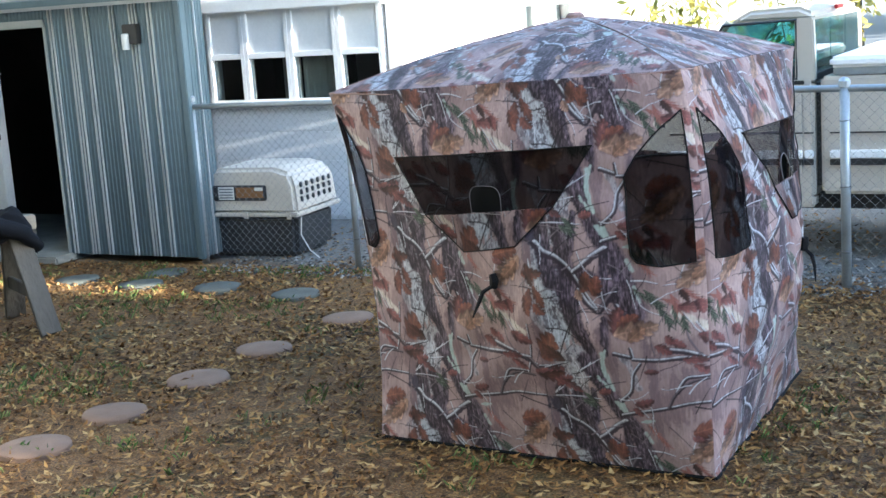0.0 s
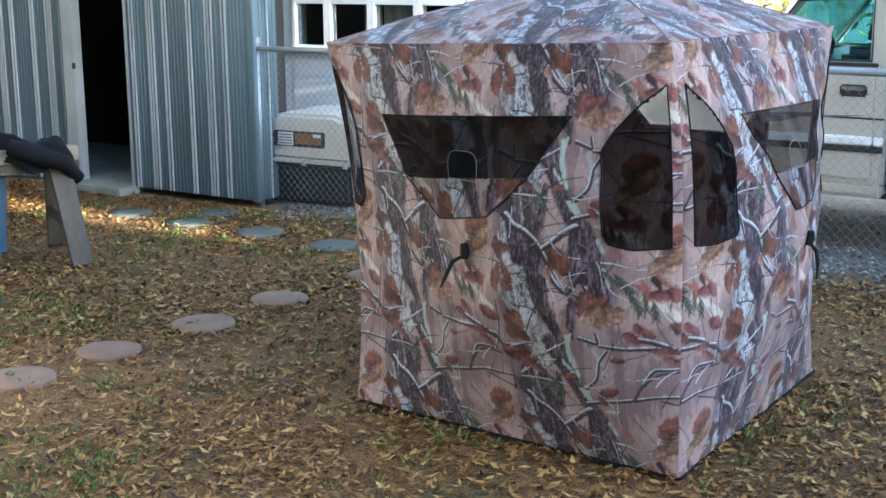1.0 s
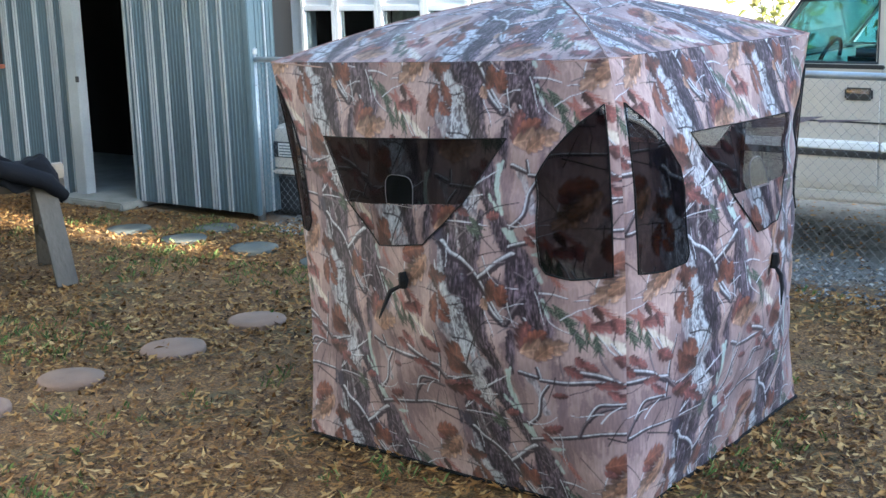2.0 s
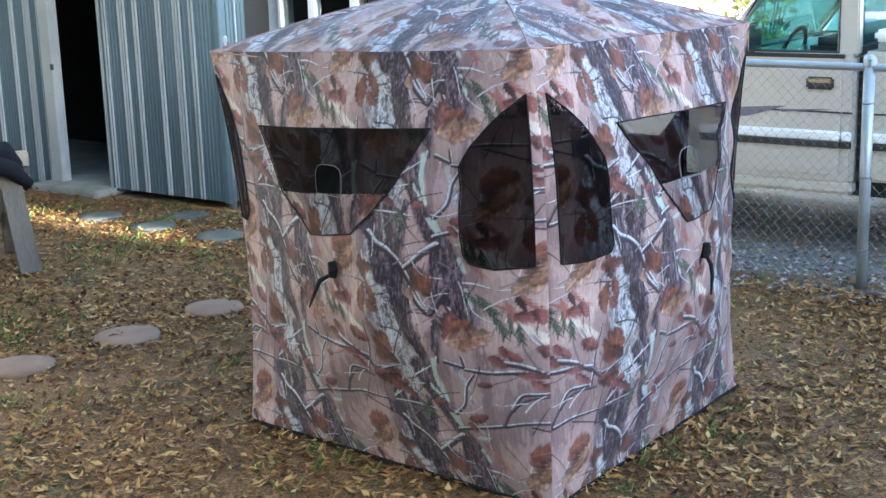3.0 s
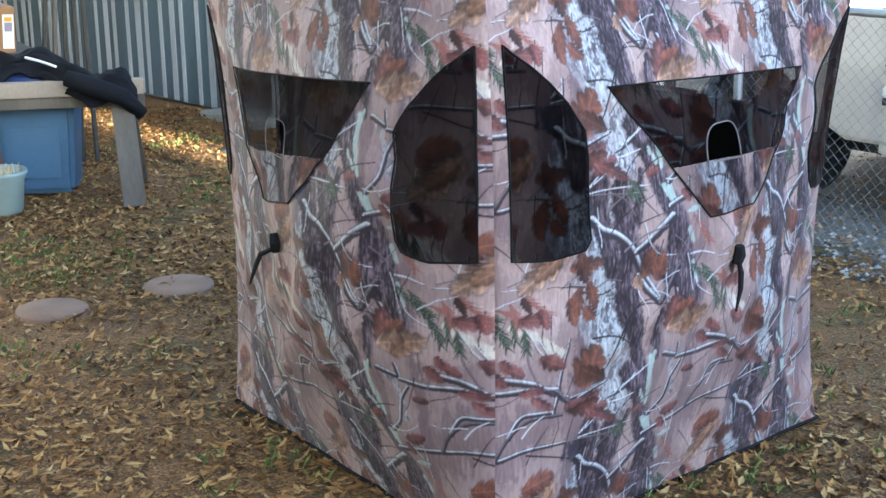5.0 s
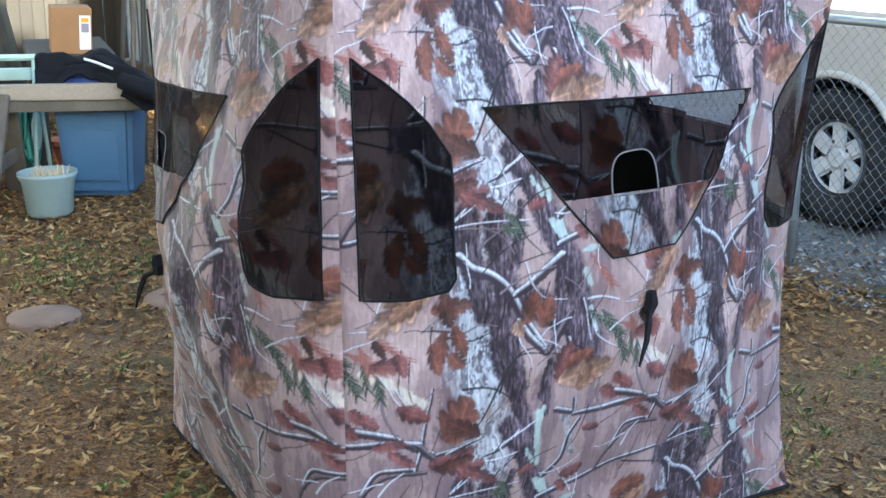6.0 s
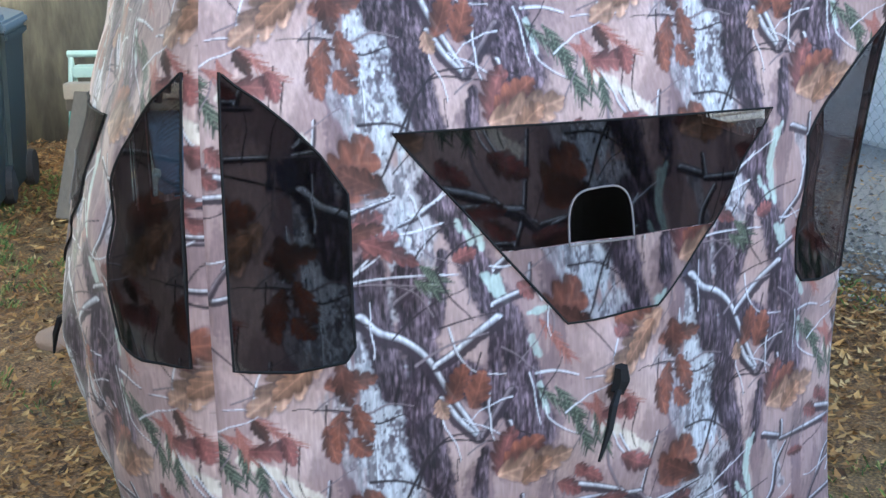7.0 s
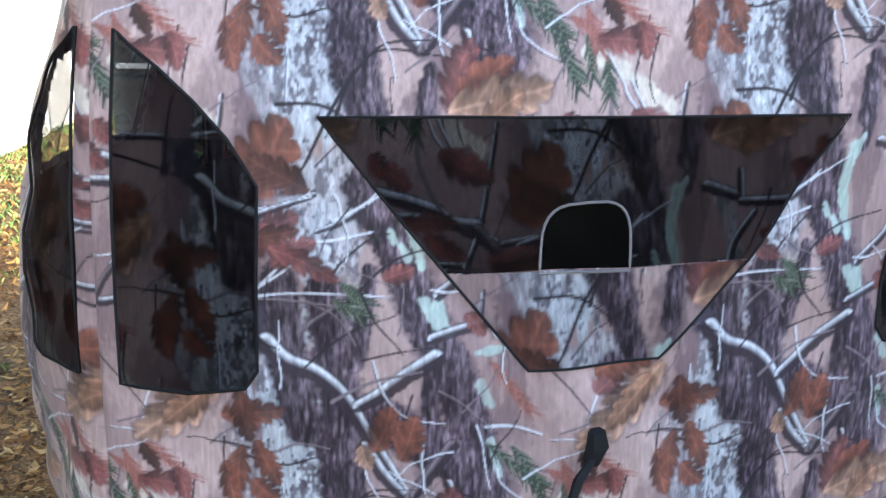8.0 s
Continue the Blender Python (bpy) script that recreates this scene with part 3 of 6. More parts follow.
    twig([(0.284, 0.049), (0.297, 0.118), (0.297, 0.192)], 0.003, WHITE_INK)
    twig([(0.449, 0.237), (0.429, 0.177), (0.432, 0.129)], 0.002, INK)
    twig([(0.46, 0.204), (0.453, 0.154), (0.466, 0.154)], 0.002, INK)
    twig([(0.202, 0.724), (0.276, 0.737), (0.321, 0.722), (0.372, 0.735)], 0.004, GREY)
    twig([(0.406, 0.835), (0.442, 0.803), (0.511, 0.799)], 0.004, INK)
    twig([(0.398, 0.841), (0.367, 0.895), (0.335, 0.967), (0.323, 0.99)], 0.006, INK)
    twig([(0.283, 0.887), (0.353, 0.89), (0.411, 0.926)], 0.005, INK)
    twig([(0.111, 0.865), (0.138, 0.911), (0.193, 0.966)], 0.003, WHITE_INK)
    twig([(0.148, 0.798), (0.14, 0.866), (0.151, 0.903)], 0.003, INK)
    twig([(0.074, 1.146), (0.101, 1.110), (0.133, 1.087)], 0.004, WHITE_INK)
    twig([(0.265, 1.162), (0.302, 1.121), (0.324, 1.086)], 0.004, WHITE_INK)
    twig([(0.376, 1.062), (0.421, 1.038), (0.443, 1.018)], 0.004, WHITE_INK)
    twig([(0.81, 1.201), (0.921, 1.232), (1.013, 1.266)], 0.005, INK)
    twig([(0.935, 1.186), (1.022, 1.186), (1.144, 1.198)], 0.004, GREY)
    twig([(0.965, 1.077), (1.074, 1.092), (1.156, 1.078)], 0.005, WHITE_INK)
    twig([(1.096, 1.351), (1.167, 1.312), (1.237, 1.295)], 0.005, GREY)
    twig([(0.803, 0.865), (0.805, 0.929), (0.845, 1.005)], 0.006, GREY)
    twig([(0.809, 1.229), (0.842, 1.164), (0.868, 1.119)], 0.003, INK)
    twig([(0.396, 1.190), (0.472, 1.122), (0.57, 1.096)], 0.004, INK)
    # needles
    sprig([(0.63, 0.026), (0.719, 0.102)], PINE)
    sprig([(0.68, 0.06), (0.751, 0.162)], PINE)
    sprig([(0.71, 0.103), (0.748, 0.178)], PINE)
    sprig([(0.79, 0.131), (0.798, 0.188)], PINE)
    sprig([(0.668, 0.73), (0.721, 0.797)], PINE)
    sprig([(0.386, 0.453), (0.43, 0.49)], PINE)
    sprig([(0.377, 0.482), (0.422, 0.508)], PINE)
    sprig([(0.036, 0.788), (0.049, 0.861)], PINE)
    sprig([(0.726, 0.069), (0.788, 0.106)], BLUSH)
    sprig([(0.752, 0.054), (0.775, 0.121)], BLUSH)
    sprig([(0.629, 0.583), (0.696, 0.67)], BLUSH)
    sprig([(0.062, 0.732), (0.143, 0.797)], BLUSH)
    for _ in range(46):                                     # fine twigs everywhere
        x, y, a = g.uniform(0, TW), g.uniform(0, TH), g.uniform(0, math.tau)
        pts = [(x, y)]
        for k in range(5):
            a, r = a + g.uniform(-0.35, 0.35), g.uniform(0.012, 0.032)
            pts.append((pts[-1][0] + math.cos(a) * r, pts[-1][1] + math.sin(a) * r))
        twig(pts, g.uniform(0.0022, 0.0034), (WHITE_INK, INK, GREY)[g.randint(3)])
    # leaves
    leaf([(0.228, 0.309), (0.304, 0.212)], 0.058, RUSSET, 1, "maple")
    leaf([(0.332, 0.323), (0.245, 0.259)], 0.03, UMBER, 2, "oak")
    leaf([(0.553, 0.207), (0.579, 0.099)], 0.038, RED, 3, "oak")
    leaf([(0.569, 0.207), (0.637, 0.125)], 0.04, RUSSET, 4, "oak")
    leaf([(0.553, 0.215), (0.702, 0.161)], 0.045, STRAW, 5, "oak")
    leaf([(0.597, 0.225), (0.664, 0.184)], 0.03, TAN, 15, "oak")
    leaf([(0.201, 0.06), (0.223, 0.137)], 0.022, RUSSET, 6, "oak")
    leaf([(0.25, 0.086), (0.286, 0.13)], 0.026, RUSSET, 7, "oak")
    leaf([(0.786, 0.038), (0.805, 0.085)], 0.016, UMBER, 8, "oak")
    leaf([(0.774, 0.101), (0.86, 0.119)], 0.026, RED, 9, "oak")
    leaf([(0.834, 0.081), (0.855, 0.136)], 0.018, RED, 10, "oak")
    leaf([(0.201, 0.684), (0.297, 0.657)], 0.028, RUSSET, 11, "oak")
    leaf([(0.225, 0.632), (0.25, 0.718)], 0.026, UMBER, 12, "oak")
    leaf([(0.231, 0.731), (0.224, 0.813)], 0.022, RUSSET, 13, "oak")
    leaf([(0.259, 0.716), (0.285, 0.802)], 0.024, RUSSET, 14, "oak")
    leaf([(0.912, 0.604), (0.771, 0.727)], 0.045, STRAW, 16, "oak")
    leaf([(0.894, 0.622), (0.828, 0.704)], 0.03, TAN, 17, "oak")
    leaf([(0.805, 0.645), (0.834, 0.606)], 0.03, RED, 18, "oak")
    leaf([(0.442, 0.737), (0.468, 0.655)], 0.03, RUSSET, 19, "oak")
    leaf([(0.479, 0.745), (0.514, 0.674)], 0.032, RUSSET, 20, "oak")
    leaf([(0.423, 0.729), (0.442, 0.767)], 0.02, STRAW, 25, "oak")
    leaf([(0.247, 0.387), (0.324, 0.36)], 0.03, RED, 21, "oak")
    leaf([(0.281, 0.43), (0.35, 0.393)], 0.024, RED, 22, "oak")
    leaf([(0.583, 0.511), (0.618, 0.539)], 0.018, RED, 23, "oak")
    leaf([(0.457, 0.456), (0.50, 0.432)], 0.02, RED, 24, "oak")
    leaf([(0.118, 0.909), (0.20, 0.959)], 0.028, RED, 26, "oak")
    leaf([(0.059, 1.008), (0.144, 1.020)], 0.02, RED, 27, "oak")
    leaf([(0.199, 1.070), (0.308, 1.114)], 0.032, RED, 28, "oak")
    leaf([(0.214, 1.088), (0.324, 1.079)], 0.02, UMBER, 33, "oak")
    leaf([(0.687, 0.956), (0.746, 0.985)], 0.022, RED, 29, "oak")
    leaf([(0.738, 0.934), (0.794, 0.959)], 0.02, RED, 30, "oak")
    leaf([(0.815, 1.035), (0.886, 1.070)], 0.018, RED, 31, "oak")
    leaf([(0.595, 1.190), (0.667, 1.173)], 0.022, RED, 32, "oak")
    leaf([(0.798, 1.303), (0.91, 1.292)], 0.04, RUSSET, 34, "oak")
    leaf([(0.997, 1.104), (1.104, 1.152)], 0.022, RED, 35, "oak")
    leaf([(0.642, 1.061), (0.694, 1.054)], 0.014, RED, 36, "oak")
    leaf([(0.005, 0.918), (0.039, 0.94)], 0.02, RED, 37, "oak")
    img[..., :3] = np.clip(img[..., :3], 0.008, 1) ** 1.22 * 0.84
    return np.clip(img, 0, 1)


PRINT = make_print()


def print_at(x, y):
    """Colours of the print at metres across and metres down, between its steps."""
    fx, fy = np.asarray(x) / STEP, np.asarray(y) / STEP
    x0, y0 = np.floor(fx).astype(int), np.floor(fy).astype(int)
    tx, ty = (fx - x0)[..., None], (fy - y0)[..., None]
    g = lambda j, i: PRINT[j % PH, i % PW]
    return (g(y0, x0) * (1 - tx) + g(y0, x0 + 1) * tx) * (1 - ty) + (g(y0 + 1, x0) * (1 - tx) + g(y0 + 1, x0 + 1) * tx) * ty


# ---------------------------------------------------------------- the blind
BC = np.array((0.67, 5.81, 0.0))                        # middle of the base
BASE = {"L": (-0.331, 5.526), "C": (0.978, 4.731), "R": (1.674, 6.094), "B": (0.365, 6.889)}
EAVE = {"L": (-0.448, 5.657, 1.513), "C": (0.915, 4.83, 1.568), "R": (1.701, 6.201, 1.547), "B": (0.36, 7.02, 1.53)}
BEND = {"L": 2.6, "C": 5.0, "R": 2.6, "B": 3.0}
BOW = {"L": 0.035, "C": 0.015, "R": 0.06, "B": 0.04}
PEAK = np.array((0.655, 5.93, 1.765))
BLIND = thing("hunting_blind", Matrix.Translation(BC), "pop-up cloth hunting blind in brown forest camouflage, standing on leaf litter", "hunting blind")
WALLS = {"front": ("L", "C", 0.245, 0.67, 1.5), "side": ("C", "R", 0.2, 0.0, 1.5), "back": ("R", "B", 0.17, 0.3, 1.2), "rear": ("B", "L", 0.17, 0.5, 1.1)}


def corner(k, v):
    b, e = np.array((*BASE[k], 0.0)), np.array(EAVE[k])
    v = np.asarray(v, float)[..., None]
    p = b + (e - b) * np.concatenate([v ** BEND[k], v ** BEND[k], v], -1)
    inward = (BC - b) / np.linalg.norm(BC - b)
    return p + inward * BOW[k] * np.sin(np.pi * np.clip(v, 0, 1) ** 0.85)


def wall_point(wall, u, v, out=0.0):
    """A place on a wall: u along its base, v up to the eave, out: metres off its face."""
    a, b, amp, _, _ = WALLS[wall]
    u, v = np.broadcast_arrays(np.asarray(u, float), np.asarray(v, float))
    p = corner(a, v) * (1 - u[..., None]) + corner(b, v) * u[..., None]
    d = np.array(BASE[b]) - np.array(BASE[a])
    n = np.array((d[1], -d[0], 0)) / np.hypot(*d)
    if wall == "front":
        u = np.clip(u, 0, 1) ** 1.45
    tent = 1 - np.maximum(np.abs(2 * u - 1), np.abs(2 * v - 1))
    bulge = amp * (0.62 * np.sin(np.pi * np.clip(u, 0, 1)) ** 0.6 * np.sin(np.pi * np.clip(v, 0, 1)) + 0.38 * tent)
    if wall == "front":                                     # the eave pole bows outward
        bulge = bulge + 0.09 * np.sin(np.pi * np.clip(u, 0, 1)) ** 0.6 * np.clip(v, 0, 1) ** 3
    wr = 0.006 * np.sin(u * 37 + 5 * np.sin(v * 9)) * np.sin(v * 3.1) + 0.004 * np.sin(v * 41 + u * 13 + 3 * np.sin(u * 11))
    wr = wr * np.clip(np.minimum(u, 1 - u) * 12, 0, 1)
    return p + n * (bulge + wr + out)[..., None] - BC


def span(wall):
    a, b = WALLS[wall][:2]
    return math.dist(BASE[a], BASE[b])


def window_outline(cx, top, half, foot):
    """A slanting shooting window, in metres along the wall and height: its upper corners, its foot and, last, the two ends of its fold."""
    t = 0.228 / 0.37
    k = half + (foot - half) * t
    return [(cx - half, top), (cx + half, top), (cx + foot, top - 0.37), (cx - foot, top - 0.37), (cx + k, top - 0.228), (cx - k, top - 0.228)]


def inside(poly, x, z):
    x, z = np.asarray(x), np.asarray(z)
    res = np.zeros(np.broadcast(x, z).shape, bool)
    n = len(poly)
    for i in range(n):
        (x0, z0), (x1, z1) = poly[i], poly[(i + 1) % n]
        cross = ((z0 > z) != (z1 > z)) & (x < (x1 - x0) * (z - z0) / (z1 - z0 + 1e-12) + x0)
        res ^= cross
    return res


def arc_panel(gap, far):
    """The rounded half of the corner window, in metres from the corner and height."""
    up = [(gap + (far - gap) * (1 - t) ** 0.85, 1.19 + 0.225 * t ** 0.8) for t in (0, 0.25, 0.5, 0.75, 0.92)]
    return [(gap, 0.862), (gap + (far - gap) * 0.5, 0.855), (far - 0.02, 0.872), (far, 0.9), *up, (gap, 1.425)]


LEN = {k: span(k) for k in WALLS}
WIN = {"front": [(0.283, 1.25), (1.192, 1.308), (0.858, 0.932), (0.59, 0.888), (1.027, 1.084), (0.405, 1.02)], "side": [(0.345, 1.294), (1.197, 1.269), (0.905, 0.905), (0.687, 0.902), (1.047, 1.05), (0.552, 1.055)],
       "back": window_outline(0.68, 1.28, 0.45, 0.12), "rear": window_outline(0.765, 1.28, 0.44, 0.12)}
PORTS = {"front": (0.735, 1.05), "side": (0.772, 1.05)}
CORNERS = {"front": [[(LEN["front"] - x, z) for x, z in arc_panel(0.022, 0.232)], arc_panel(0.012, 0.09)],
           "side": [arc_panel(0.034, 0.258), [(LEN["side"] - x, z) for x, z in arc_panel(0.012, 0.208)]],
           "back": [arc_panel(0.05, 0.28)], "rear": [[(LEN["rear"] - x, z) for x, z in arc_panel(0.05, 0.28)]]}


def upper(poly):
    """The netted part of a window, above its fold."""
    return [poly[0], poly[1], poly[4], poly[5]]


def sheet(name, wall, step, out, holes, mat, parent, keep=None, label="", uoff=(0, 0), power=1.0, weave=False):
    """Cloth on a wall, cut away at the holes or kept only inside an outline, carrying the print."""
    L = LEN[wall]
    nu, nv = int(L / step), int(1.545 / step)
    U, V = np.meshgrid(np.linspace(0, 1, nu + 1), np.linspace(0, 1, nv + 1))
    P = wall_point(wall, U, V, out)
    um, zm = (U[:-1, :-1] + U[1:, 1:]) / 2 * L, (P[:-1, :-1, 2] + P[1:, 1:, 2]) / 2
    good = np.ones(um.shape, bool)
    for h in holes:
        good &= ~inside(h, um, zm)
    if keep:
        good &= inside(keep, um, zm)
    if weave:                                               # every second cell is open
        good[::2, ::2] = False
        good[1::2, 1::2] = False
    j, i = np.nonzero(good)
    w = nu + 1
    quads = np.stack([j * w + i, j * w + i + 1, (j + 1) * w + i + 1, (j + 1) * w + i], 1)
    used, quads = np.unique(quads, return_inverse=True)
    quads = quads.reshape(-1, 4)
    me = bpy.data.meshes.new(name)
    me.vertices.add(len(used)), me.loops.add(quads.size), me.polygons.add(len(quads))
    me.vertices.foreach_set("co", P.reshape(-1, 3)[used].astype(np.float32).ravel())
    me.loops.foreach_set("vertex_index", quads.astype(np.int32).ravel())
    me.polygons.foreach_set("loop_start", np.arange(0, quads.size, 4, dtype=np.int32))
    me.update(calc_edges=True)
    me.shade_smooth()
    x, z = (U * L).reshape(-1)[used], P[..., 2].reshape(-1)[used]
    ox, oz = WALLS[wall][3:]
    col = me.color_attributes.new("print", "FLOAT_COLOR", "POINT")
    rgb = print_at(x - ox + uoff[0], oz - z + uoff[1])
    rgb[:, :3] = rgb[:, :3] ** power * 2.6 ** (power - 1)
    col.data.foreach_set("color", rgb.astype(np.float32).ravel())
    me.materials.append(mat)
    ob = new(name, me)
    ob.parent = parent
    return tagged(ob, label)


def on_wall(wall, pts, out):
    """Places on a wall for points in metres along it and height."""
    a, b = WALLS[wall][:2]
    got = []
    for x, z in pts:
        u = x / LEN[wall]
        got.append(tuple(wall_point(wall, u, min(1, z / (EAVE[a][2] * (1 - u) + EAVE[b][2] * u)), out)))
    return got


def dense(poly, k=6, closed=True):
    n = len(poly)
    out = []
    for i in range(n if closed else n - 1):
        (x0, z0), (x1, z1) = poly[i], poly[(i + 1) % n]
        out += [(x0 + (x1 - x0) * t / k, z0 + (z1 - z0) * t / k) for t in range(k)]
    return out if closed else out + [poly[-1]]


def build_blind():
    for wall in WALLS:
        near = wall in ("front", "side")
        poly = WIN[wall]
        cx, top = (poly[0][0] + poly[1][0]) / 2, poly[0][1]
        holes = [*([] if wall == "rear" else [upper(poly)]), *CORNERS[wall]]
        cloth = sheet("wall_panel", wall, {"side": 0.0024, "front": 0.003}[wall] if near else 0.012, 0, holes, CLOTH, BLIND, label="brown camouflage cloth wall panel")
        grown = [(x + math.copysign(0.012, x - cx), z + (0.012 if z > top - 0.1 else -0.012)) for x, z in upper(poly)]
        grown_c = [[(x + math.copysign(0.01, x - sum(q[0] for q in c) / len(c)), z + math.copysign(0.01, z - 1.1)) for x, z in c] for c in CORNERS[wall]]
        sheet("lining", wall, 0.02, -0.012, [*([] if wall == "rear" else [grown]), *grown_c], LINING, BLIND, label="black inner lining")
        pw, ph = 0.072, 0.106
        px, pz = PORTS[wall] if near else (cx, 1.05)
        arch = [(px - pw, pz)] + [(px - pw * math.copysign(abs(math.cos(a)) ** 0.55, math.cos(a)), pz + ph * (0.35 + 0.65 * math.sin(a) ** 0.7)) for a in np.linspace(0.001, math.pi - 0.001, 15)] + [(px + pw, pz)]
        net = cloth if not near else sheet("window_netting", wall, 0.0014 if wall == "side" else 0.0018, 0.004, [arch], NET, BLIND, keep=upper(poly), label="dark see-through camouflage netting", uoff=(-0.42, -0.05), power=1.1, weave=True)
        if near:
            sheet("lower_flap", wall, 0.0036, 0.004, [], FLAP, BLIND, keep=[poly[5], poly[4], poly[2], poly[3]], label="camouflage flap below the window netting", uoff=(0.31, 0.4))
        part("binding", tubed(on_wall(wall, dense([poly[0], poly[1], poly[4], poly[2], poly[3], poly[5]], 8), 0.005), 0.0025, 5, closed=True), TRIM, net, "black sewn window binding")
        if near:
            part("port_binding", tubed(on_wall(wall, dense(arch, 3), 0.006), 0.0024 if wall == "side" else 0.0014, 5, closed=True), PORT, net, "grey binding of the arrow port")
        for c in CORNERS[wall]:
            cn = sheet("corner_netting", wall, 0.0013 if near else 0.003, 0.003, [], NET, BLIND, keep=c, label="dark see-through camouflage netting", uoff=(0.1, 0.25), power=1.1, weave=True)
            part("binding", tubed(on_wall(wall, dense(c, 4), 0.004), 0.003, 5, closed=True), TRIM, cn, "black sewn window binding")
        # hub buckle with its short pull strap
        bx, bz = (0.8, 0.775) if wall != "front" else (0.74, 0.79)
        b = BLIND
        pts = on_wall(wall, [(bx, bz + 0.028), (bx + 0.004, bz), (bx - 0.004, bz - 0.028)], 0.012)
        hub = part("hub_buckle", tubed(pts, [0.014, 0.019, 0.015], 6), TRIM, b, "black plastic hub buckle")
        pts = [on_wall(wall, [q], o)[0] for q, o in (((bx - 0.005, bz - 0.02), 0.02), ((bx - 0.035, bz - 0.04), 0.055), ((bx - 0.05, bz - 0.08), 0.07), ((bx - 0.08, bz - 0.14), 0.085))]
        part("pull_strap", tubed(pts, [0.007, 0.009, 0.008, 0.003], 5), TRIM, hub)
        # turned hem along the ground and seam along the eave
        hem = [tuple(wall_point(wall, u, 0.006, 0.004)) for u in np.linspace(0, 1, 40)]
        part("hem", tubed(hem, 0.007, 5), TRIM, b, "black hem along the ground")


build_blind()


def build_roof():
    """Four cloth roof panels that rise from the eaves to the hub."""
    for wall in WALLS:
        a, b = WALLS[wall][:2]
        n = 220 if wall in ("front", "side") else 80
        U, V = np.meshgrid(np.linspace(0, 1, n + 1), np.linspace(0, 1, n // 2 + 1))
        E = wall_point(wall, U, np.ones_like(U), 0.0) + BC
        sag = 0.03 * np.sin(np.pi * U)
        E[..., 2] -= sag * (1 - V)
        P = E * (1 - V[..., None]) + PEAK * V[..., None]
        P[..., 2] += 0.045 * np.sin(np.pi * V) * (1 - 0.5 * np.abs(2 * U - 1)) + 0.004 * np.sin(U * 26 + 4 * V) * np.sin(np.pi * V)
        for sheet_out, mat, name, lab in ((0.0, CLOTH, "roof_panel", "brown camouflage cloth roof panel"), (-0.014, LINING, "roof_lining", "black inner lining")):
            me = bpy.data.meshes.new(name)
            w = n + 1
            Q = P - BC
            Q = Q + np.array((0, 0, sheet_out))
            faces = [(j * w + i, j * w + i + 1, (j + 1) * w + i + 1, (j + 1) * w + i) for j in range(n // 2) for i in range(n)]
            me.from_pydata(Q.reshape(-1, 3).tolist(), [], faces)
            me.shade_smooth()
            col = me.color_attributes.new("print", "FLOAT_COLOR", "POINT")
            x, y = (U - 0.5) * (1 - V) * 1.6, -V * 0.95
            rgb = print_at(x.ravel() + 0.2, y.ravel() + 0.3)
            col.data.foreach_set("color", rgb.astype(np.float32).ravel())
            me.materials.append(mat)
            ob = new(name, me)
            ob.parent = BLIND
            tagged(ob, lab)
        seam = [tuple(E[0, i] - BC + np.array((0, 0, 0.001))) for i in range(0, n + 1, max(1, n // 40))]
        part("eave_seam", tubed(seam, 0.0035, 5), CLOTH_SEAM, BLIND, "brown piped eave seam")
        rid = [tuple(P[j, 0] - BC) for j in range(0, n // 2 + 1, max(1, n // 40))]
        part("ridge_seam", tubed(rid, 0.0035, 5), CLOTH_SEAM, BLIND, "brown piped roof seam")
    m = Matrix.Translation(Vector(PEAK - BC))
    part("roof_hub", lathe([(0.04, -0.02), (0.04, 0.006), (0.025, 0.018), (0.0, 0.02)], 14, m=m), CLOTH_SEAM, BLIND, "brown cloth cap over the roof hub")


CLOTH_SEAM = material("brown_seam_cloth", (0.27, 0.18, 0.165), 0.8, vary=0.4, scale=25, grain=200, bump=0.3)
build_roof()


# ---------------------------------------------------------------- shed of ribbed sheet metal
def ribbed(x0, x1, z0, z1, y=0.0, depth=0.012, slope=0.0):
    """Sheet metal with fine upright corrugations, facing -y."""
    pts, x, k = [], x0, 0
    while x < x1:
        pts += [(x, y), (min(x + 0.016, x1), y), (min(x + 0.022, x1), y - depth * 0.55), (min(x + 0.032, x1), y - depth * 0.55)]
        x += 0.038
    pts.append((x1, y))
    bm = bmesh.new()
    lo = [bm.verts.new((px, py, z0)) for px, py in pts]
    hi = [bm.verts.new((px, py, z1 + slope * (px - x0))) for px, py in pts]
    bk = [bm.verts.new((px, y + 0.02, z)) for px in (x0, x1) for z in (z0, z1)]
    for i in range(len(pts) - 1):
        bm.faces.new((lo[i], lo[i + 1], hi[i + 1], hi[i]))
    bm.faces.new((bk[0], bk[1], bk[3], bk[2]))
    return bm


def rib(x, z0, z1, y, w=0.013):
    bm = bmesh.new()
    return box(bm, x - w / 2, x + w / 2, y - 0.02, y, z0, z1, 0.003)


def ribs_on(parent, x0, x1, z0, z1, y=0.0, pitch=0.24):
    """Ribs in pairs and threes along the sheet, sky sheen put into their paler colour."""
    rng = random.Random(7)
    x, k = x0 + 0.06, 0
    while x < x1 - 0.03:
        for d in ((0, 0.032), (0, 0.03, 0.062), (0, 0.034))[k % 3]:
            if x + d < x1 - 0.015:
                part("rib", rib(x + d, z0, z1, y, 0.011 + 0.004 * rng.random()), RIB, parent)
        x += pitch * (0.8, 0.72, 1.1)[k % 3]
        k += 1


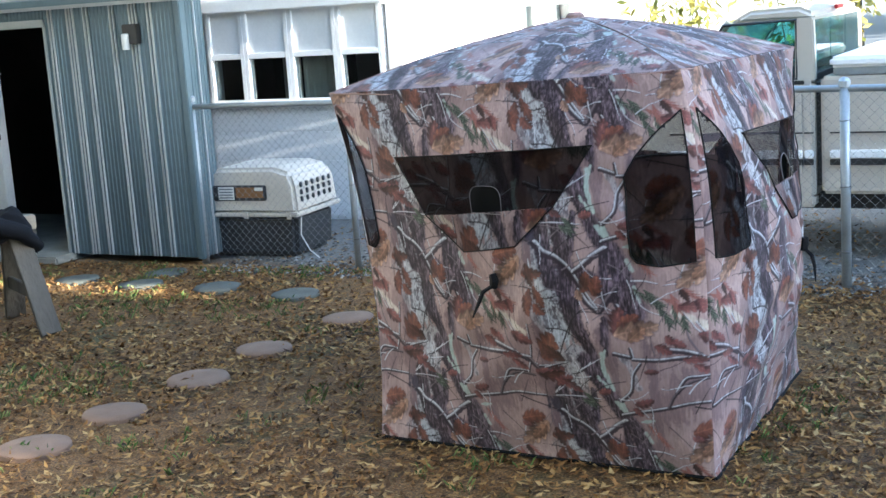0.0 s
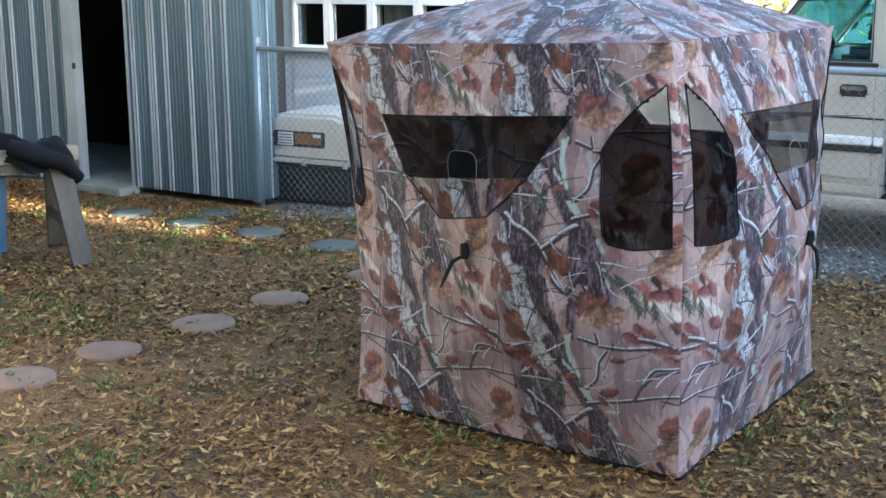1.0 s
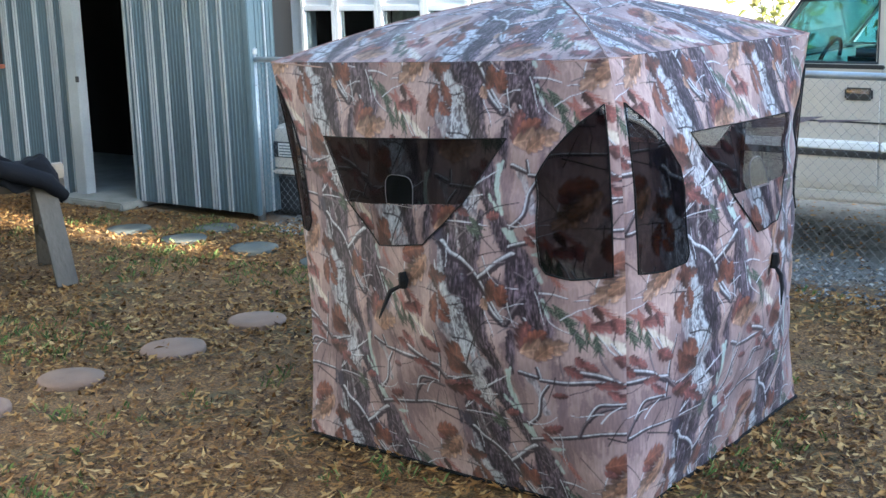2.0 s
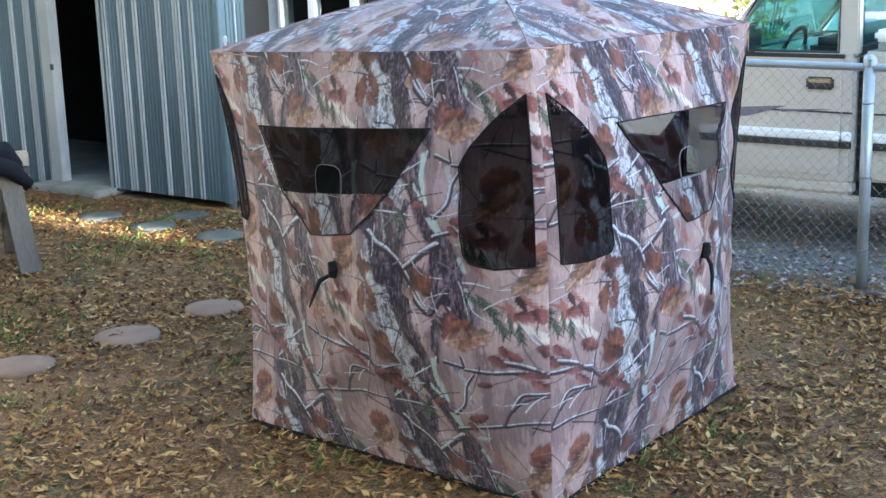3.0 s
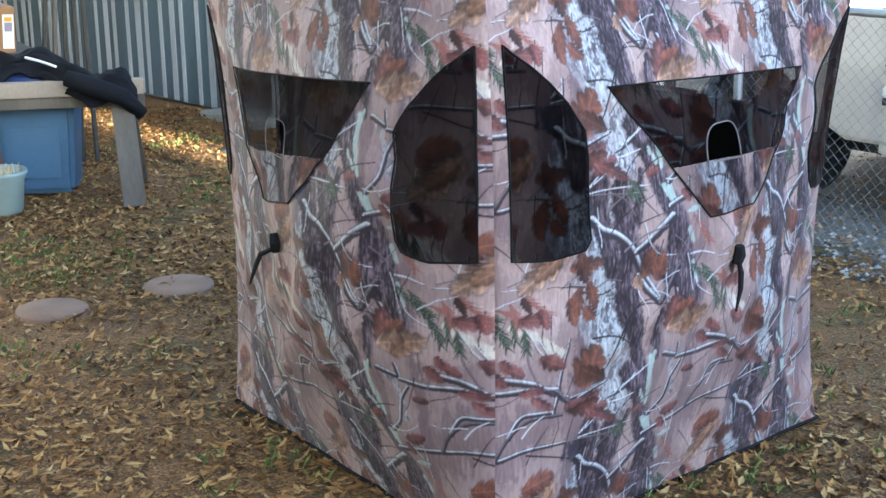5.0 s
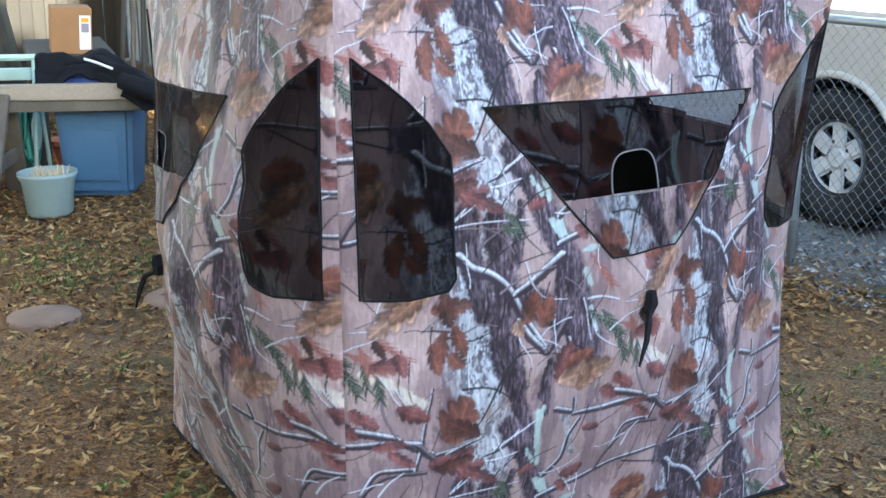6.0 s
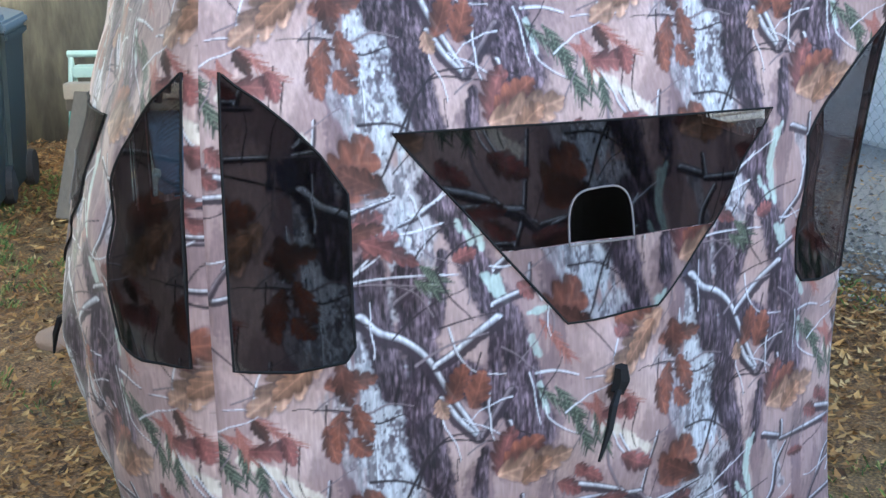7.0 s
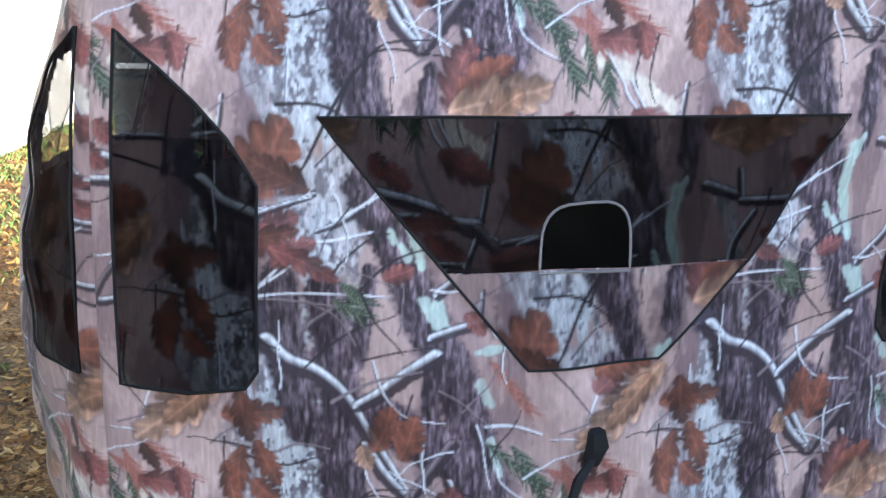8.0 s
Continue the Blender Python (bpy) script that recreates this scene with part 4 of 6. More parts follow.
def build_shed():
    shed = thing("shed", at(0, 8.03), "grey ribbed sheet-metal shed with an open doorway", "shed")
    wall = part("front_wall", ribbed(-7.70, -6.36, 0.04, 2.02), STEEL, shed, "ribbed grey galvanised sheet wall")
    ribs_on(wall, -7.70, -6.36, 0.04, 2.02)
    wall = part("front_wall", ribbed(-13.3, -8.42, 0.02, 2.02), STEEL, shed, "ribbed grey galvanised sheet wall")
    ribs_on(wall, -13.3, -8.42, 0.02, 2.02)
    part("header", ribbed(-8.42, -7.70, 1.9, 2.02), STEEL, shed)
    bm = ribbed(0.02, 0.27, 0.04, 2.02)
    for v in bm.verts:
        v.co = Vector((-6.355 - v.co.y, v.co.x, v.co.z))
    side = part("side_wall", bm, STEEL, shed, "ribbed grey galvanised side wall")
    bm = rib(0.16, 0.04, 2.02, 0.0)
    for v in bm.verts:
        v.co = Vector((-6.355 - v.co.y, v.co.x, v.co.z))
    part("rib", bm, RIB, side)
    part("corner_trim", boxed(-6.39, -6.335, -0.02, 0.05, 0.03, 2.02, 0.006), STEEL, shed, "grey folded corner trim")
    # doorway: white-grey jambs, lintel, sill and a room behind that is painted dark
    part("door_jamb", boxed(-8.44, -8.30, -0.035, 0.06, 0.03, 1.93, 0.006), STEEL2, shed, "pale grey sheet-metal door jamb")
    latch = part("latch", boxed(-8.315, -8.285, -0.05, -0.03, 0.98, 1.03, 0.004), BLACKTRIM, shed, "small dark door latch")
    part("door_jamb", boxed(-7.72, -7.69, -0.01, 0.06, 0.03, 1.93, 0.004), STEEL2, shed)
    part("lintel", boxed(-8.44, -7.69, -0.03, 0.06, 1.87, 1.93, 0.005), STEEL2, shed, "pale grey lintel over the doorway")
    part("sill", boxed(-8.5, -7.66, -0.22, 1.2, -0.02, 0.045, 0.012), CONCRETE, shed, "worn concrete door sill")
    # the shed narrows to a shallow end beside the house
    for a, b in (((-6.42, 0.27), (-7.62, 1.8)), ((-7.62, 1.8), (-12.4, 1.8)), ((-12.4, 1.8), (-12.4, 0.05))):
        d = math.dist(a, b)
        part("inner_wall", boxed(0, d, -0.03, 0.03, 0, 2.02, m=pose(*a, 0, 0, 0, math.degrees(math.atan2(b[1] - a[1], b[0] - a[0])))), DARKROOM, shed, "inner wall in near-black that stands for the dark room")
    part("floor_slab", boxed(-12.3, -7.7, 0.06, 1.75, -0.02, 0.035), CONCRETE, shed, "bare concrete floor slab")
    part("fascia", boxed(-13.4, -6.25, -0.14, -0.1, 2.0, 2.14, 0.006), STEEL2, shed, "pale grey fascia board")
    bm = bmesh.new()
    for z in (2.05, 2.1):
        f = bm.faces.new([bm.verts.new((x, y, z + 0.12 * y)) for x, y in ((-13.4, -0.2), (-6.28, -0.2), (-6.28, 0.3), (-7.5, 1.95), (-13.4, 1.95))])
    bmesh.ops.bridge_loops(bm, edges=bm.edges[:])
    part("roof", bm, STEEL, shed, "low-pitched sheet-metal roof")
    # window of the shed
    win = part("window", boxed(-9.75, -9.32, -0.03, 0.01, 1.1, 1.62, 0.004), BLACKTRIM, shed, "dark shed window with a wooden sill")
    part("pane", boxed(-9.72, -9.35, -0.036, -0.031, 1.14, 1.35), GLASS, win), part("pane", boxed(-9.72, -9.35, -0.036, -0.031, 1.37, 1.6), GLASS, win)
    part("window_sill", boxed(-9.8, -9.28, -0.07, 0.0, 1.07, 1.105, 0.004), RUST, win, "reddish wooden sill")
    part("rake_head", boxed(-8.12, -7.9, 0.5, 0.9, 0.036, 0.07, 0.01), RUST, shed, "reddish board lying inside the doorway")
    # things inside the doorway
    for x, y, h, mat, nm, lab in ((-8.05, 0.9, 0.5, NAVY, "storage_tub", "dark plastic tub inside the shed"), (-7.95, 1.4, 0.8, BLUEBIN, "storage_tub", "blue plastic tub in the dark shed")):
        t = thing(nm, at(x, 8.03 + y, 0.035), lab, "storage tub")
        part("body", boxed(-0.2, 0.2, -0.15, 0.15, 0, h, 0.03), mat, t)
        part("lid", boxed(-0.22, 0.22, -0.17, 0.17, h, h + 0.04, 0.012), mat, t)
    lamp = thing("wall_lamp", at(-6.82, 8.0, 1.72), "dark wall lamp with a pale cylinder shade on the shed", "wall lamp")
    part("backplate", boxed(-0.05, 0.09, -0.03, 0.028, -0.02, 0.13, 0.006), BLACKTRIM, lamp, "dark square backplate")
    part("shade", lathe([(0.028, -0.06), (0.03, 0.05), (0.024, 0.06), (0.0, 0.062)], 14, m=pose(0.0, -0.055, 0)), RIB, lamp, "pale cylinder shade")


STEEL2 = material("pale_grey_steel", (0.38, 0.42, 0.44), 0.5, 0.2, 0.2, 2, 60, 0.05)
build_shed()


# ---------------------------------------------------------------- white house
def build_house():
    house = thing("house", at(0, 10.0), "white-painted house with a row of windows", "house")
    bm = bmesh.new()
    box(bm, -7.62, -5.70, 0, 0.2, -0.02, 1.05)
    wall = part("wall", bm, WHITE, house, "white painted wall")
    for q in ((-9.0, -7.62, 0, 0.2, -0.02, 3.0), (-5.70, -5.60, 0, 0.2, -0.02, 3.0), (-7.62, -5.70, 0, 0.2, 1.9, 3.0), (-5.79, -5.60, 0.2, 3.0, -0.02, 3.0)):
        part("wall", boxed(*q), WHITE, house)
    for k in range(4):                                       # shiplap boards under and over the windows
        part("board", boxed(-7.62, -5.62, -0.012, 0.004, 0.02 + 0.26 * k, 0.27 + 0.26 * k, 0.004), WHITE, wall)
    part("awning", boxed(-7.75, -5.68, -0.09, 0.0, 1.88, 2.0, 0.012), WHITE, house, "white rolled awning box")
    part("corner_board", boxed(-5.70, -5.56, -0.014, 0.03, 0, 3.0, 0.006), WHITE, house, "white corner board")
    pipe = part("downspout", tubed([(-5.5, 0.1, 0.05), (-5.5, 0.1, 3.0)], 0.035, 10), WHITE, house, "white downspout")
    xs = [-7.60, -7.19, -6.70, -6.20, -5.74]
    for i in range(4):
        a, b = xs[i], xs[i + 1]
        w = new("window_bay")
        w.parent = house
        bm = bmesh.new()
        for q in ((a, a + 0.045, 1.05, 1.9), (b - 0.045, b, 1.05, 1.9), (a + 0.045, b - 0.045, 1.05, 1.09), (a + 0.045, b - 0.045, 1.86, 1.9), (a + 0.045, b - 0.045, 1.46, 1.51)):
            box(bm, q[0], q[1], -0.03, 0.05, q[2], q[3], 0.004)
        part("window_frame", bm, WHITE, w)
        part("upper_panel", boxed(a + 0.045, b - 0.045, -0.008, 0.012, 1.51, 1.86), WHITE, w, "white painted upper panel")
        pane = part("pane", boxed(a + 0.045, b - 0.045, 0.008, 0.014, 1.09, 1.46), GLASS, w)
        pane.visible_shadow = False
    part("window_sill", boxed(-7.64, -5.7, -0.08, 0.02, 1.02, 1.055, 0.006), WHITE, house, "white window sill")
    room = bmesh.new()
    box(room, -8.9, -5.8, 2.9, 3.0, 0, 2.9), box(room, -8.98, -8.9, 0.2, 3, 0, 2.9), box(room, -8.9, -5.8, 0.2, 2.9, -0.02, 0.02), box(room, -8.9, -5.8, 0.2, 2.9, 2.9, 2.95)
    part("inner_wall", room, DARKROOM, house, "near-black room behind the windows, its shade put into the colour")
    bm = bmesh.new()
    for k in range(18):
        x = -6.88 + 0.036 * k
        if k < 5 or k > 5:
            tube(bm, [(x, 0.16 + 0.015 * (k % 2), 1.06), (x, 0.16 + 0.015 * (k % 2), 1.5)], 0.024, 6)
    part("curtain", bm, CURTAIN, house, "pale gathered curtain behind the glass")
    part("roof", boxed(-9.3, -5.4, -0.12, 3.4, 3.0, 3.12, 0.02), WHITE, house, "white eave over the wall")
    # the wing set further back, with three small windows
    wing = thing("house_wing", at(0, 12.6), "white-painted wing of the house with small windows", "house")
    bm = bmesh.new()
    x, spans = -7.6, ((-5.98, -5.80), (-5.63, -5.44), (-5.26, -5.06))
    for a, b in spans:
        box(bm, x, a, 0, 0.2, 1.42, 1.75)
        x = b
    box(bm, x, -2.4, 0, 0.2, 1.42, 1.75), box(bm, -7.6, -2.4, 0, 0.2, -0.02, 1.42), box(bm, -7.6, -2.4, 0, 0.2, 1.75, 3.2)
    part("wall", bm, WHITE, wing)
    for a, b in spans:
        w = part("window", boxed(a, b, 0.13, 0.14, 1.42, 1.75), GLASS, wing)
        part("frame", boxed(a, b, 0.02, 0.1, 1.42, 1.44, 0.003), WHITE, w)
    part("inner_wall", boxed(-7.5, -2.5, 0.8, 0.9, 0, 3), DARKROOM, wing, "near-black room behind the windows, its shade put into the colour")
    part("roof", boxed(-7.8, -2.2, -0.1, 3, 3.2, 3.32, 0.02), WHITE, wing)


build_house()


# ---------------------------------------------------------------- chain-link fence
def build_fence():
    fence = thing("chain_link_fence", at(0, 8.07), "galvanised chain-link fence with round posts and a top rail", "fence")
    for x, r, h in ((-6.36, 0.03, 1.27), (-4.98, 0.024, 1.22), (-3.25, 0.024, 1.22), (-1.51, 0.03, 1.24), (0.3, 0.024, 1.22), (2.1, 0.024, 1.22), (3.9, 0.03, 1.26)):
        p = part("post", tubed([(x, 0, -0.05), (x, 0, h)], r, 12), GALV, fence, smooth=True)
        part("post_cap", lathe([(r + 0.006, h - 0.03), (r + 0.006, h + 0.004), (r * 0.7, h + 0.022), (0, h + 0.03)], 12, m=pose(x, 0, 0)), GALV, p)
        for z in (0.2, 0.6, 1.0):
            part("tie", tubed([(x + math.cos(a) * (r + 0.003), math.sin(a) * (r + 0.003), z + 0.002 * a) for a in np.linspace(0, 6.2, 9)], 0.003, 4), WIRE, p)
    part("top_rail", tubed([(-6.36 + 0.5 * k, 0.0, 1.2 + 0.004 * math.sin(k)) for k in range(21)], 0.021, 10), GALV, fence, "galvanised top rail", smooth=True)
    bm = bmesh.new()
    pitch, x = 0.062, -6.33
    k = 0
    while x < 3.88:                                          # woven zigzag wires
        pts = []
        for j in range(38):
            z = 0.03 + j * pitch / 2
            if z > 1.2:
                break
            sx = x + (pitch / 2 if j % 2 else 0.0) * 1.02
            pts.append((sx + 0.004 * noise.noise((sx, z * 2, 3)), (0.003 if j % 2 else -0.003), z))
        tube(bm, pts, 0.0014, 3, cap=False)
        pts2 = [(px - (2 * (px - x) if j % 2 else 0), py * -1, pz) for j, (px, py, pz) in enumerate(pts)]
        tube(bm, pts2, 0.0014, 3, cap=False)
        x += pitch
    ob = part("chain_link", bm, WIRE, fence, "woven galvanised wire mesh")
    tagged(ob, kind="stuff")


build_fence()


# ---------------------------------------------------------------- pickup truck behind the fence
def rounded(bm, keep=0.02, seg=2):
    bmesh.ops.bevel(bm, geom=[e for e in bm.edges if e.calc_face_angle(0) > 0.5], offset=keep, segments=seg, affect="EDGES")
    return bm


def arch(cx, r, z0, n=10, back=False):
    """Points of a wheel arch, from front to back."""
    return [(cx - r * math.cos(a), 0.37 + r * math.sin(a)) for a in np.linspace(0.0, math.pi, n)]


def build_wheel(x, y, parent):
    w = new("wheel")
    w.parent, w.location = parent, (x, y, 0.37)
    part("tyre", lathe([(0.21, 0.03), (0.24, -0.005), (0.335, -0.01), (0.365, 0.03), (0.37, 0.1), (0.365, 0.19), (0.335, 0.225), (0.22, 0.225)], 40, "y", caps=False), RUBBER, w, "black treaded tyre", smooth=True)
    bm = bmesh.new()
    for k in range(44):                                      # tread blocks
        m = pose(0, 0, 0, 0, k * 360 / 44, 0) @ pose(0, 0, 0.366)
        for y0 in (0.028, 0.075, 0.122, 0.165):
            box(bm, -0.018, 0.018, y0, y0 + 0.036, 0, 0.012, m=m)
    tagged(part("tread", bm, RUBBER, w), kind="stuff")
    part("rim", lathe([(0.215, 0.02), (0.205, 0.012), (0.195, 0.03), (0.19, 0.1), (0.0, 0.11)], 36, "y", caps=False), BLACKTRIM, w, "dark rim well")
    bm = bmesh.new()
    for k in range(6):
        m = pose(0, 0, 0, 0, k * 60, 0)
        box(bm, -0.05, 0.05, 0.024, 0.06, 0.05, 0.195, 0.016, m=m)
    part("spokes", bm, ALLOY, w, "six broad silver spokes")
    part("rim_ring", lathe([(0.212, 0.012), (0.212, 0.03), (0.18, 0.04), (0.18, 0.02)], 36, "y", caps=False), ALLOY, w)
    part("hub_cap", lathe([(0.0, 0.018), (0.05, 0.02), (0.07, 0.04), (0.07, 0.07)], 20, "y"), ALLOY, w)
    for k in range(5):
        a = k * math.tau / 5 + 0.6
        part("lug_nut", lathe([(0, 0.02), (0.011, 0.022), (0.011, 0.045)], 8, "y", m=pose(0.09 * math.cos(a), 0, 0.09 * math.sin(a))), BLACKTRIM, w)


def build_truck():
    t = thing("pickup_truck", at(0, 8.77), "beige pickup truck with a regular cab, parked behind the fence", "pickup truck")
    W = 1.75
    low = [(-4.3, 0.52), (-4.08, 0.46), *[(x, z) for x, z in arch(-3.68, 0.44, 0) if z > 0.44], (-3.06, 0.42), (-1.84, 0.42), (-1.84, 1.2), (-2.72, 1.2), (-2.9, 1.15), (-3.75, 1.1), (-4.17, 1.03), (-4.28, 0.9)]
    part("body", rounded(prism(low, 0.0, W), 0.025), PAINT, t, "beige painted lower body")
    cab = [(-2.74, 1.19), (-2.42, 1.6), (-2.28, 1.66), (-1.95, 1.67), (-1.86, 1.62), (-1.84, 1.19)]
    # cab frame: pillars and roof, open for the panes
    part("roof", rounded(prism([(-2.44, 1.58), (-2.28, 1.665), (-1.95, 1.675), (-1.85, 1.63), (-1.85, 1.58)], 0.1, W - 0.1), 0.03, 3), PAINT, t, "beige cab roof")
    for y in (0.05, W - 0.11):
        bm = bmesh.new()
        tube(bm, [(-2.76, y + 0.03, 1.18), (-2.58, y + 0.04, 1.41), (-2.42, y + 0.06, 1.6)], 0.03, 6)
        part("pillar", bm, PAINT, t)
        part("pillar", rounded(prism([(-1.975, 1.19), (-1.97, 1.6), (-1.85, 1.6), (-1.84, 1.19)], y, y + 0.07), 0.01), PAINT, t)
        d = part("side_window", prism([(-2.68, 1.2), (-2.44, 1.57), (-1.965, 1.585), (-1.965, 1.2)], y + 0.02, y + 0.026), TINTED, t, "tinted side window")
        d.visible_shadow = False
        part("window_seal", tubed([(-2.7, y + 0.015, 1.205), (-2.45, y + 0.02, 1.575), (-1.96, y + 0.005, 1.59), (-1.96, y - 0.002, 1.205)], 0.011, 5, closed=True), BLACKTRIM, d)
    g = part("windshield", prism([(-2.75, 1.19), (-2.43, 1.59), (-2.42, 1.585), (-2.74, 1.185)], 0.12, W - 0.12), TINTED, t)
    g.visible_shadow = False
    for a, b in ((0.16, 0.6), (0.62, 1.13), (1.15, 1.6)):
        g = part("rear_pane", prism([(-1.86, 1.24), (-1.86, 1.58), (-1.853, 1.58), (-1.853, 1.24)], a, b), TINTED, t)
        g.visible_shadow = False
    part("rear_frame", boxed(-1.87, -1.84, 0.1, W - 0.1, 1.19, 1.24, 0.004), BLACKTRIM, t)
    part("brake_light", boxed(-1.86, -1.835, 0.78, 1.0, 1.63, 1.66, 0.005), REDLENS, t, "red high brake light")
    part("seat", boxed(-2.2, -1.95, 0.15, W - 0.15, 0.6, 1.28, 0.05), BLACKTRIM, t, "dark bench seat")
    for y in (0.42, 1.3):
        part("headrest", boxed(-2.08, -1.98, y - 0.12, y + 0.12, 1.28, 1.42, 0.04), BLACKTRIM, t)
    part("dashboard", boxed(-2.8, -2.55, 0.12, W - 0.12, 1.0, 1.21, 0.04), BLACKTRIM, t)
    part("steering_wheel", tubed([(-2.42 + 0.06 * math.sin(a), 0.45 + 0.17 * math.cos(a), 1.16 + 0.16 * math.sin(a)) for a in np.linspace(0, math.tau, 20)[:-1]], 0.014, 6, closed=True), BLACKTRIM, t)
    for y in (-0.13, W + 0.12):
        mir = part("mirror", boxed(-2.5, -2.42, y - 0.11, y + 0.11, 1.2, 1.37, 0.03), BLACKTRIM, t, "dark door mirror")
        part("mirror_glass", boxed(-2.418, -2.412, y - 0.09, y + 0.09, 1.22, 1.35), CHROME, mir)
    # door, mouldings and stripe on the yard side
    door = part("door", boxed(-2.72, -1.91, -0.012, 0.03, 0.47, 1.19, 0.012), PAINT, t, "beige cab door")
    hd = part("handle", boxed(-2.13, -1.96, -0.026, -0.008, 0.99, 1.065, 0.012), BLACKTRIM, door, "dark handle recess")
    part("handle_bar", boxed(-2.12, -1.97, -0.036, -0.02, 1.03, 1.058, 0.008), CHROME, hd, "bright handle bar")
    part("belt_moulding", boxed(-2.74, -1.9, -0.018, 0.0, 1.175, 1.2, 0.005), BLACKTRIM, door)
    for x0, x1 in ((-2.82, -1.915), (-1.905, -1.845), (-1.74, 0.85)):
        part("side_moulding", boxed(x0, x1, -0.03, -0.004, 0.69, 0.745, 0.008), WHITE, t, "pale side moulding")
        part("moulding_insert", boxed(x0, x1, -0.026, -0.004, 0.645, 0.685, 0.004), BLACKTRIM, t, "dark moulding insert")
        part("pinstripe", boxed(x0, x1, -0.015, -0.009, 0.852, 0.862), BLACKTRIM, t, "thin dark pinstripe")
    part("stripe", prism([(-2.72, 0.85), (-2.4, 0.875), (-2.25, 0.885), (-2.5, 0.81), (-2.72, 0.79)], -0.0165, -0.0125), PURPLE, door, "grey-purple swoosh stripe")
    part("stripe", prism([(-2.3, 0.862), (-2.0, 0.875), (-1.95, 0.876), (-2.28, 0.845)], -0.0165, -0.0125), PURPLE, door)
    part("rocker", boxed(-2.84, -1.84, -0.008, 0.1, 0.36, 0.45, 0.02), PAINT, t)
    part("arch_flare", tubed([(x, -0.004, z) for x, z in arch(-3.68, 0.455, 0, 20) if z > 0.42], 0.022, 6), PAINT, t, smooth=True)
    part("wheel_well", lathe([(0.43, 0.02), (0.43, 0.4), (0.0, 0.4)], 30, "y", m=pose(-3.68, 0, 0.37), caps=False), BLACKTRIM, t)
    part("bumper", boxed(-4.42, -4.17, 0.02, W - 0.02, 0.42, 0.66, 0.04), BLACKTRIM, t, "dark front bumper")
    part("mud_flap", boxed(-4.14, -4.07, -0.0, 0.25, 0.3, 0.62, 0.02), BLACKTRIM, t)
    part("turn_signal", boxed(-4.29, -4.15, -0.008, 0.06, 0.83, 0.97, 0.015), AMBER, t, "amber turn signal")
    part("chassis", boxed(-4.2, 1.0, 0.3, W - 0.3, 0.3, 0.48, 0.03), BLACKTRIM, t)
    part("hood_edge", boxed(-4.12, -2.9, 0.3, W - 0.3, 1.06, 1.13, 0.03), PAINT, t)
    # bed with its tool box
    bed = [(-1.8, 0.45), (-0.92, 0.45), *[(x, z) for x, z in arch(-0.42, 0.46, 0) if z > 0.46], (0.08, 0.45), (0.95, 0.48), (0.97, 1.22), (-1.8, 1.22)]
    part("bed", rounded(prism(bed, 0.0, W), 0.02), PAINT, t, "beige load bed")
    # A black solid fills the cab gap in place of its shade.
    part("gap_shade_filler", boxed(-1.838, -1.8, 0.06, W - 0.06, 0.5, 1.18), BLACKTRIM, t, "black filler that stands for the shaded gap behind the cab")
    box_ = thing("tool_box", at(-1.45, 8.77 + W / 2, 1.225), "white lidded tool box across the truck bed", "tool box")
    part("body", boxed(-0.27, 0.6, -0.86, 0.86, 0, 0.05, 0.008), GALV, box_, "checker-plate base")
    part("lid", boxed(-0.29, 0.62, -0.88, 0.88, 0.05, 0.12, 0.02), WHITE, box_, "white lid")
    for x, y in ((-3.68, 0.0), (-0.42, 0.0)):
        build_wheel(x, y + 0.01, t)
    for x in (-3.68, -0.42):
        part("wheel", lathe([(0.2, 0.0), (0.36, 0.01), (0.37, 0.2), (0.2, 0.21)], 28, "y", m=pose(x, W - 0.24, 0.37)), RUBBER, t)


build_truck()


def build_van():
    v = thing("white_van", at(1.4, 14.5), "tall white panel van parked beyond the truck", "van")
    part("body", rounded(prism([(-1.2, 0.4), (3.4, 0.4), (3.4, 2.5), (0.0, 2.5), (-0.45, 1.6), (-1.15, 1.3)], 0, 1.9), 0.06), WHITE, v)
    part("side_window", boxed(0.1, 0.75, -0.012, 0.0, 1.5, 2.2, 0.01), BLACKTRIM, v, "dark side window")
    for x in (-0.5, 2.6):
        part("wheel", lathe([(0.18, 0.0), (0.35, 0.0), (0.36, 0.2), (0.18, 0.2)], 24, "y", m=pose(x, -0.01, 0.36)), RUBBER, v)


build_van()


